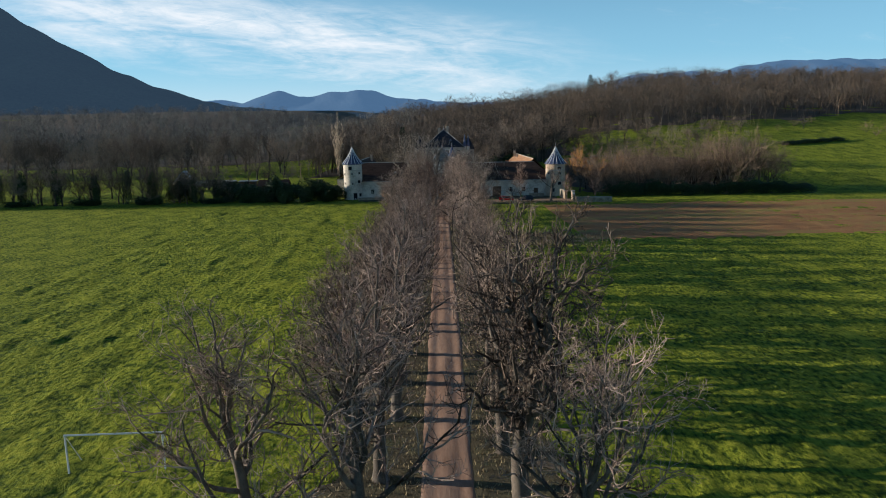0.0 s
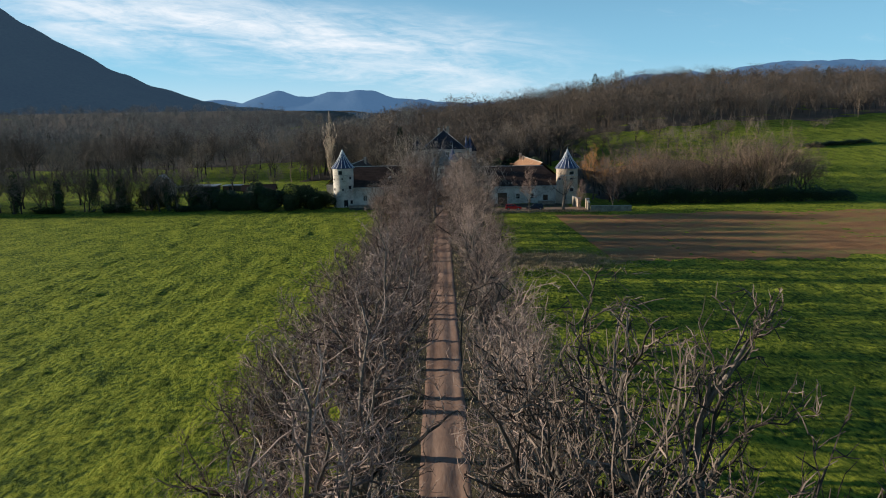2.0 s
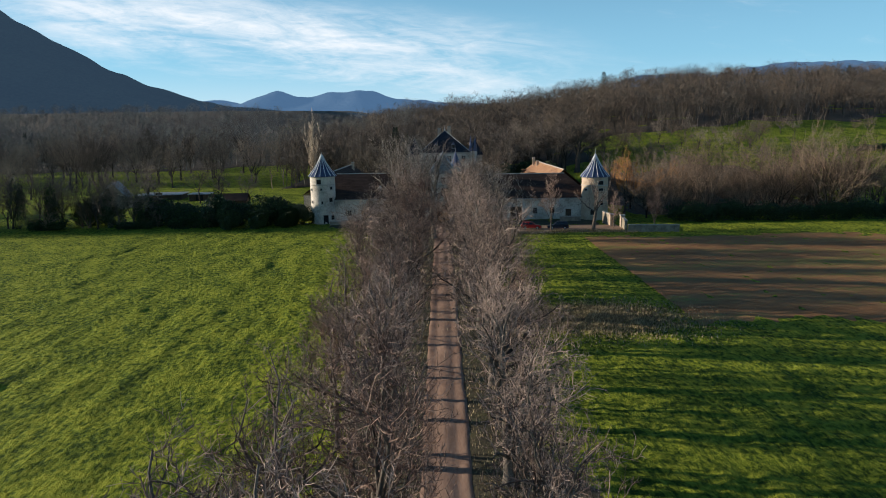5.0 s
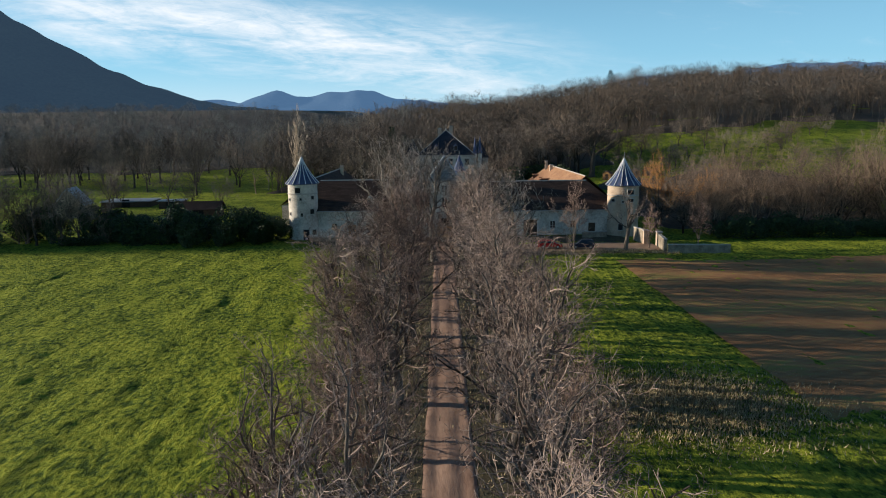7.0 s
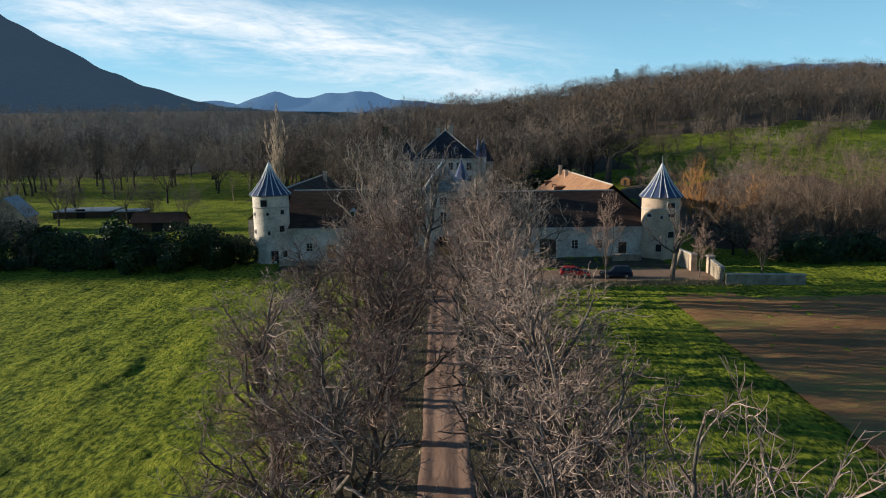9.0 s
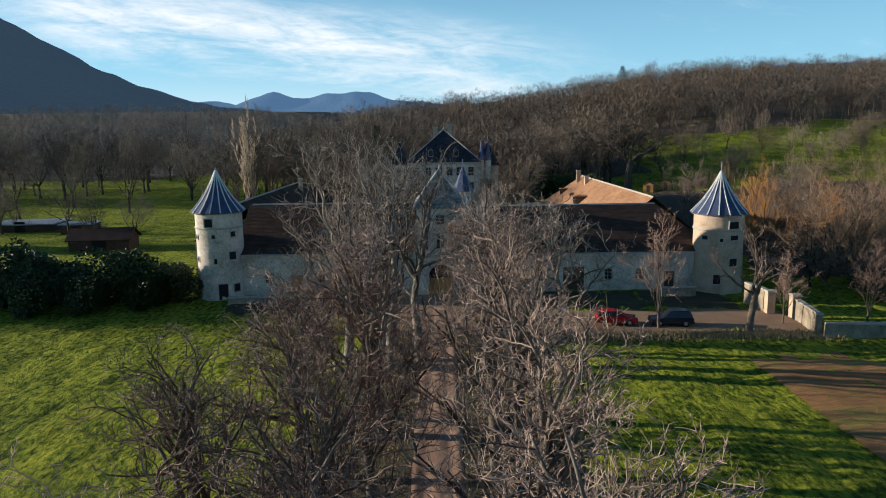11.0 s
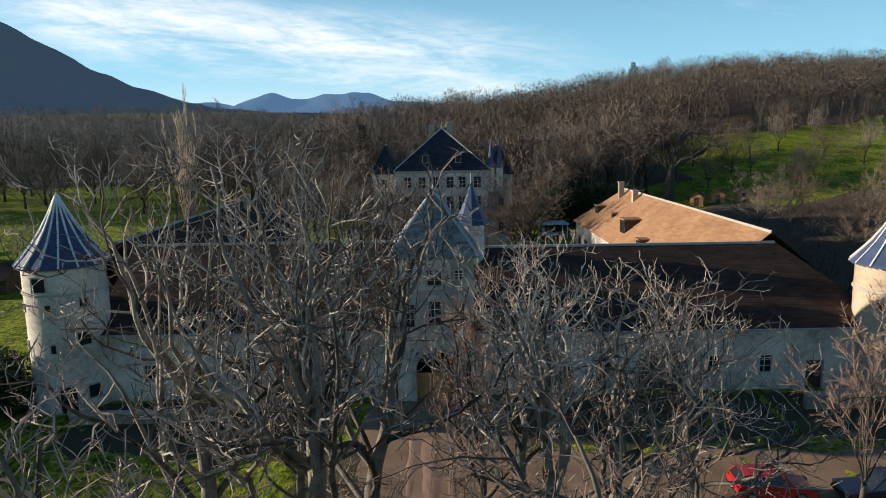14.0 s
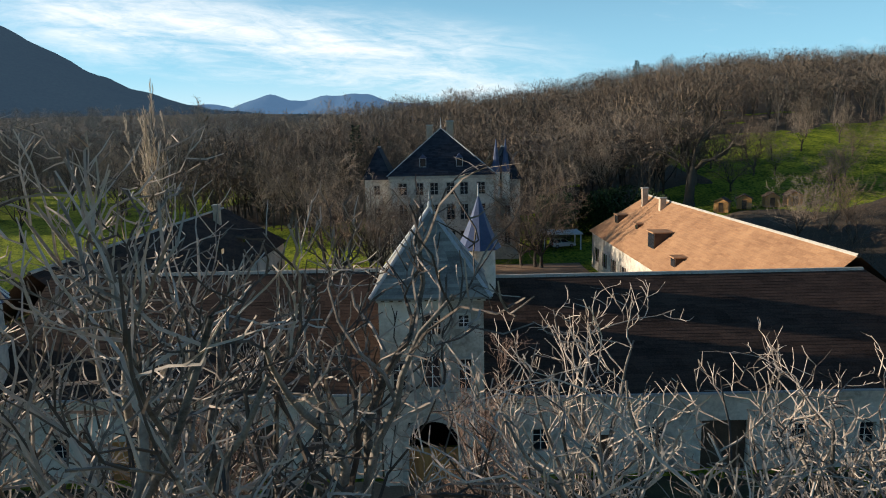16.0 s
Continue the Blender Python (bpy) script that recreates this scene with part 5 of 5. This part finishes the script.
roof.face(c[2], c[3], rb)
part("roof", roof, M_DARKSLATE, house, "high dark blue slate roof")
for x0_, x1_, y0_, y1_, z0_, top in ((8.4, 13.2, 269.7, 280.3, 12.2, 17.0), (-10.8, -6.2, 269.7, 280.3, 12.5, 17.3)):
    wr = Geo()
    mx, my = (x0_ + x1_) / 2, (y0_ + y1_) / 2
    q = [(x0_, y0_, z0_), (x1_, y0_, z0_), (x1_, y1_, z0_), (x0_, y1_, z0_)]
    a, b = (mx, my - 2.6, top), (mx, my + 2.6, top)
    slope_courses(wr, q[0], q[1], a, a, 0.4, 0.03, 61)
    slope_courses(wr, q[1], q[2], b, a, 0.4, 0.03, 62)
    slope_courses(wr, q[3], q[0], a, b, 0.4, 0.03, 63)
    wr.face(q[2], q[3], b)
    part("wing_roof", wr, M_DARKSLATE, house)
    part("wing_ridge", Geo().tube([Vector(a), Vector(b)], [0.12, 0.12], 6), M_ZINC, house)
for p, q in ((c[0], ra), (c[1], ra), (ra, rb)):
    part("hip_cap", Geo().tube([Vector(p), Vector(q)], [0.10, 0.10], 5), M_ZINC, house)
part("cornice", Geo().box(hx0 - 0.3, hx1 + 0.3, hy0 - 0.3, hy0, he - 0.45, he - 0.05), M_TRIM, house)
part("finial", Geo().lathe(1.16, 274.0, [(0.12, 20.0), (0.16, 20.3), (0.04, 20.6), (0.03, 21.6)], 8), M_ZINC, house)
for z, h in ((10.3, 1.7), (6.6, 2.2), (2.4, 2.4)):
    for x in (-4.6, -2.2, 0.0, 2.4, 4.4, 6.9):
        opening(hw, "window", x, z, 1.1, h, hy0 - 0.03)
    opening(hw, "window", 11.0, z, 0.8, h * 0.75, 270.0 - 0.03)
    opening(hw, "window", -8.6, z, 0.8, h * 0.75, 270.0 - 0.03)
for x, z in ((-1.6, 14.3), (3.8, 14.3)):
    dormer(house, x, 268.6, z, 1.0, 1.3, 2.0, M_SLATE)
for x, y, z, s in ((2.6, 277.5, 21.0, 0.55), (-0.6, 277.5, 20.4, 0.5)):
    ch = new("chimney")
    ch.parent = house
    part("stack", Geo().box(x - s, x + s, y - s, y + s, 17.0, z), M_STONE, ch)
    part("cap", Geo().box(x - s - 0.1, x + s + 0.1, y - s - 0.1, y + s + 0.1, z, z + 0.2), M_TRIM, ch)
for x, y in ((9.2, 268.8), (10.6, 268.8)):
    part("turret_roof", Geo().lathe(x, y, [(0.75, 13.4), (0.5, 14.6), (0.04, 18.2)], 8), M_SLATE, house, "slim pointed turret cap")
    part("turret_wall", Geo().lathe(x, y, [(0.62, 9.5), (0.62, 13.4)], 14), M_RENDER, house, smooth=True)


# ---- cars ----
def car(label, paint, at, length=4.0, tall=1.45):
    t = thing("parked_car", label, "car", at, group="parked cars")
    L, W = length, 1.68
    side = [(-0.50, 0.30), (0.50, 0.30), (0.50, 0.62), (0.47, 0.74), (0.24, 0.88), (0.10, 0.95), (-0.45, 0.97), (-0.50, 0.80)]
    b = Geo()
    n = len(side)
    for yy, s in ((-W / 2, 0.985), (-W / 2 + 0.12, 1.0), (W / 2 - 0.12, 1.0), (W / 2, 0.985)):
        b.v += [(x * L * s, yy, z if z < 0.5 or abs(yy) < W / 2 - 0.05 else z - 0.03) for x, z in side]
    for j in range(3):
        b.f += [(j * n + i, j * n + (i + 1) % n, (j + 1) * n + (i + 1) % n, (j + 1) * n + i) for i in range(n)]
    b.f += [tuple(reversed(range(n))), tuple(range(3 * n, 4 * n))]
    part("body", b, paint, t, smooth=False)
    cab = Geo()
    low, up = [(-0.47, 0.95), (0.21, 0.90)], [(-0.40, tall - 0.04), (-0.33, tall), (-0.02, tall), (0.04, tall - 0.05)]
    glass = Geo()
    w0, w1 = W / 2 - 0.06, W / 2 - 0.26
    A = [Vector((low[0][0] * L, s * w0, low[0][1])) for s in (-1, 1)]
    B = [Vector((low[1][0] * L, s * w0, low[1][1])) for s in (-1, 1)]
    C = [Vector((up[3][0] * L, s * w1, up[3][1])) for s in (-1, 1)]
    D = [Vector((up[0][0] * L, s * w1, up[0][1])) for s in (-1, 1)]
    glass.face(A[0], B[0], C[0], D[0]).face(A[1], D[1], C[1], B[1]).face(B[0], B[1], C[1], C[0]).face(A[1], A[0], D[0], D[1])
    part("glazing", glass, M_GLASS, t)
    cab.prism([(x * L, z) for x, z in up] + [(-0.20 * L, tall - 0.07)], -w1 - 0.02, w1 + 0.02)
    for s in (0, 1):
        for p, q in ((A[s], D[s]), (B[s], C[s]), (A[s].lerp(B[s], 0.5), D[s].lerp(C[s], 0.55))):
            part("pillar", Geo().tube([p, q], [0.05, 0.05], 4), paint, t)
    part("roof", cab, paint, t)
    for x in (-0.31 * L, 0.30 * L):
        for s in (-1, 1):
            w = new("wheel")
            w.parent = t
            w.matrix_basis = pose(x, s * (W / 2 - 0.08), 0.31, 90, 0, 0)
            part("tyre", Geo().lathe(0, 0, [(0.19, -0.09), (0.30, -0.10), (0.315, 0), (0.30, 0.10), (0.19, 0.09)], 18), M_TYRE, w, smooth=True)
            part("rim", Geo().lathe(0, 0, [(0.03, -0.095), (0.19, -0.085), (0.19, 0.085), (0.03, 0.095)], 14), M_RIM, w)
    for s in (-1, 1):
        part("headlight", Geo().box(0.470 * L, 0.502 * L, s * 0.62 - 0.16, s * 0.62 + 0.16, 0.60, 0.74), M_GLASS, t)
        part("tail_light", Geo().box(-0.503 * L, -0.47 * L, s * 0.70 - 0.09, s * 0.70 + 0.09, 0.66, 0.86), M_LAMPRED, t)
    part("bumper", Geo().box(0.48 * L, 0.515 * L, -0.78, 0.78, 0.33, 0.50), M_TYRE, t)
    part("bumper", Geo().box(-0.515 * L, -0.48 * L, -0.78, 0.78, 0.33, 0.50), M_TYRE, t)
    part("number_plate", Geo().box(-0.518 * L, -0.514 * L, -0.26, 0.26, 0.52, 0.63), M_WHITE, t)
    return t


car("small red hatchback parked on the gravel forecourt", M_REDCAR, pose(17.8, 188.3, 0.08, 0, 0, -4), 4.0, 1.42)
car("dark blue car parked on the gravel forecourt", M_BLUECAR, pose(23.1, 187.6, 0.08, 0, 0, 174), 4.1, 1.58)
car("pale car standing under the white carport", M_SILVER, pose(20.6, 277.0, float(height(20.6, 277)) + 0.02, 0, 0, 15), 4.1, 1.5)

carport = thing("carport", "open white timber carport with flat roof", "carport", Matrix.Translation((20.2, 277.0, float(height(20, 277)))))
for x in (-2.9, 2.9):
    for y in (-2.4, 2.4):
        part("post", Geo().box(x - 0.09, x + 0.09, y - 0.09, y + 0.09, -0.2, 2.5), M_WHITE, carport)
part("roof", Geo().box(-3.2, 3.2, -2.7, 2.7, 2.5, 2.68), M_WHITE, carport)

# ---- gate piers, low walls and small buildings ----
def stone_wall(label, x0, y0, x1, y1, tall, thick=0.4, name="stone_wall"):
    a = math.atan2(y1 - y0, x1 - x0)
    ln = math.hypot(x1 - x0, y1 - y0)
    t = thing(name, label, "wall", Matrix.Translation((x0, y0, 0)) @ Matrix.Rotation(a, 4, "Z"), group="forecourt walls")
    part("masonry", Geo().box(0, ln, -thick / 2, thick / 2, -0.3, tall), M_SHADESTONE, t)
    rr = random.Random(int(x0 * 7))
    n = max(2, int(ln / 0.6))
    cop = Geo()
    for i in range(n):
        cop.box(ln * i / n + 0.01, ln * (i + 1) / n - 0.01, -thick / 2 - 0.07, thick / 2 + 0.07, tall, tall + 0.14 + rr.uniform(-0.02, 0.02))
    part("coping", cop, M_TRIM, t)
    return t


stone_wall("low pale stone forecourt wall with coping", 36.4, 189.0, 35.6, 183.4, 2.0)
stone_wall("low pale stone forecourt wall with coping", 35.9, 183.2, 45.5, 182.2, 1.25)
stone_wall("low pale stone wall beside the tower", 34.0, 195.5, 34.6, 192.2, 2.4)
stone_wall("low garden wall with pale coping", 25.5, 199.5, 30.0, 199.7, 1.0)
stone_wall("low garden wall with pale coping, stone toned down for shade", -24.4, 198.9, -13.5, 199.2, 0.75)
for x, y in ((34.8, 191.6), (36.5, 189.8)):
    p = thing("gate_pier", "square pale stone gate pier with flat cap", "gate pier", Matrix.Translation((x, y, 0)), group="gate piers")
    part("shaft", Geo().box(-0.4, 0.4, -0.4, 0.4, -0.2, 2.3), M_STONE, p)
    part("cap", Geo().box(-0.5, 0.5, -0.5, 0.5, 2.3, 2.5, 0.06), M_TRIM, p)

for i, (x, y) in enumerate(((52.0, 290.5), (56.2, 291.0), (60.6, 290.0), (64.0, 289.0))):
    h = thing("garden_hut", "small orange timber hut with pitched roof", "hut", Matrix.Translation((x, y, float(height(x, y)) - 0.05)) @ Matrix.Rotation(radians(-32 + 9 * i), 4, "Z"), group="garden huts")
    w = part("wall", Geo().box(-1.25, 1.25, -1.2, 1.2, 0, 1.9), M_TIMBER, h)
    part("gable", Geo().prism([(-1.25, 1.9), (1.25, 1.9), (0, 2.6)], -1.2, 1.2), M_TIMBER, h)
    part("roof", Geo().prism([(-1.5, 1.80), (0, 2.62), (1.5, 1.80), (1.5, 1.90), (0, 2.74), (-1.5, 1.90)], -1.45, 1.4), M_BROWNWOOD, h)
    part("door", Geo().box(-0.4, 0.4, -1.24, -1.2, 0.05, 1.75), M_BROWNWOOD, h)

shed = thing("stone_barn", "small old barn with steep pale roof among bare trees", "barn", Matrix.Translation((-91, 243, 0)) @ Matrix.Rotation(radians(8), 4, "Z"))
part("wall", Geo().box(-3.4, 3.4, -3, 3, -0.3, 3.2), M_STONE, shed)
part("gable", Geo().prism([(-3.4, 3.2), (3.4, 3.2), (0, 7.0)], -3, 3), M_STONE, shed)
part("roof", Geo().prism([(-3.8, 2.9), (0, 7.05), (3.8, 2.9), (3.8, 3.1), (0, 7.3), (-3.8, 3.1)], -3.3, 3.3), M_ZINC, shed)
part("door", Geo().box(-0.7, 0.7, -3.05, -3.0, 0, 2.2), M_BROWNWOOD, shed)
for x, y, w, d, h in ((-88, 268, 13, 9, 1.5), (-74, 262, 6, 5, 1.9)):
    o = thing("low_outbuilding", "low outbuilding with flat pale metal roof in the park", "outbuilding", Matrix.Translation((x, y, 0)) @ Matrix.Rotation(radians(6), 4, "Z"), group="outbuildings")
    part("wall", Geo().box(-w / 2, w / 2, -d / 2, d / 2, -0.3, h), M_BROWNWOOD, o)
    part("roof", Geo().box(-w / 2 - 0.4, w / 2 + 0.4, -d / 2 - 0.4, d / 2 + 0.4, h, h + 0.22), M_ZINC, o)
    part("door", Geo().box(-1.0, 1.0, -d / 2 - 0.05, -d / 2, 0, 2.2), M_DARK, o)

lean_to = thing("timber_shed", "long dark timber shed with low pitched roof in the park", "shed", Matrix.Translation((-59, 241, 0)) @ Matrix.Rotation(radians(96), 4, "Z"))
part("wall", Geo().box(-2.6, 2.6, -5, 5, -0.3, 2.0), M_BROWNWOOD, lean_to)
part("gable", Geo().prism([(-2.6, 2.0), (2.6, 2.0), (0, 3.5)], -5, 5), M_BROWNWOOD, lean_to)
part("roof", Geo().prism([(-3.1, 1.75), (0, 3.52), (3.1, 1.75), (3.1, 1.92), (0, 3.7), (-3.1, 1.92)], -5.4, 5.4), M_TILE, lean_to)
part("door", Geo().box(-2.65, -2.6, -1.2, 1.2, 0, 1.9), M_DARK, lean_to)

goal = thing("football_goal", "white metal football goal frame on the meadow", "goal", Matrix.Translation((-19.8, 38.1, 0)) @ Matrix.Rotation(radians(2), 4, "Z"))
for s in (-1, 1):
    part("post", Geo().tube([Vector((s * 2.85, 0, -0.1)), Vector((s * 2.85, 0, 2.4))], [0.06, 0.06], 8), M_WHITE, goal)
    part("stay", Geo().tube([Vector((s * 2.85, 0, 2.4)), Vector((s * 2.85, 1.6, 0))], [0.03, 0.03], 6), M_WHITE, goal)
part("crossbar", Geo().tube([Vector((-2.9, 0, 2.4)), Vector((2.9, 0, 2.4))], [0.06, 0.06], 8), M_WHITE, goal)

# tussocks and dry weeds in the rough strip by the field corner
def weeds(name, spots, mat, label, tall, seed):
    gen = np.random.default_rng(seed)
    x, y = spots
    n = len(x)
    z = ground_z(x, y)
    a = gen.uniform(0, 6.28, n)
    h = tall * gen.uniform(0.4, 1.3, n)
    w = 0.02 + 0.04 * gen.random(n)
    lean = gen.normal(0, 0.35, (n, 2)) * h[:, None]
    P = np.stack([x, y, z - 0.02], 1)
    side = np.stack([np.cos(a) * w, np.sin(a) * w, np.zeros(n)], 1)
    V = np.stack([P - side, P + side, P + np.stack([lean[:, 0], lean[:, 1], h], 1)], 1).reshape(-1, 3)
    return tagged(big_mesh(name, V, np.arange(3 * n).reshape(-1, 3), mat), label, "weeds", kind="stuff")


gen = np.random.default_rng(17)
weeds("dry_weeds", (gen.normal(16, 5.0, 26000), 122 + gen.normal(0, 3.2, 26000)), M_DRY, "rough dry weeds and dead stalks in the meadow corner", 0.30, 1)
weeds("verge_weeds", (np.where(gen.random(30000) < 0.5, -1, 1) * gen.uniform(1.6, 7.5, 30000), gen.uniform(20, 192, 30000)), M_DRY, "dry stalks and grass along the track", 0.28, 2)
weeds("forecourt_weeds", (gen.uniform(7, 38, 9000), 183.8 + gen.normal(0, 0.7, 9000)), M_DRY, "dry grass along the forecourt edge", 0.42, 4)
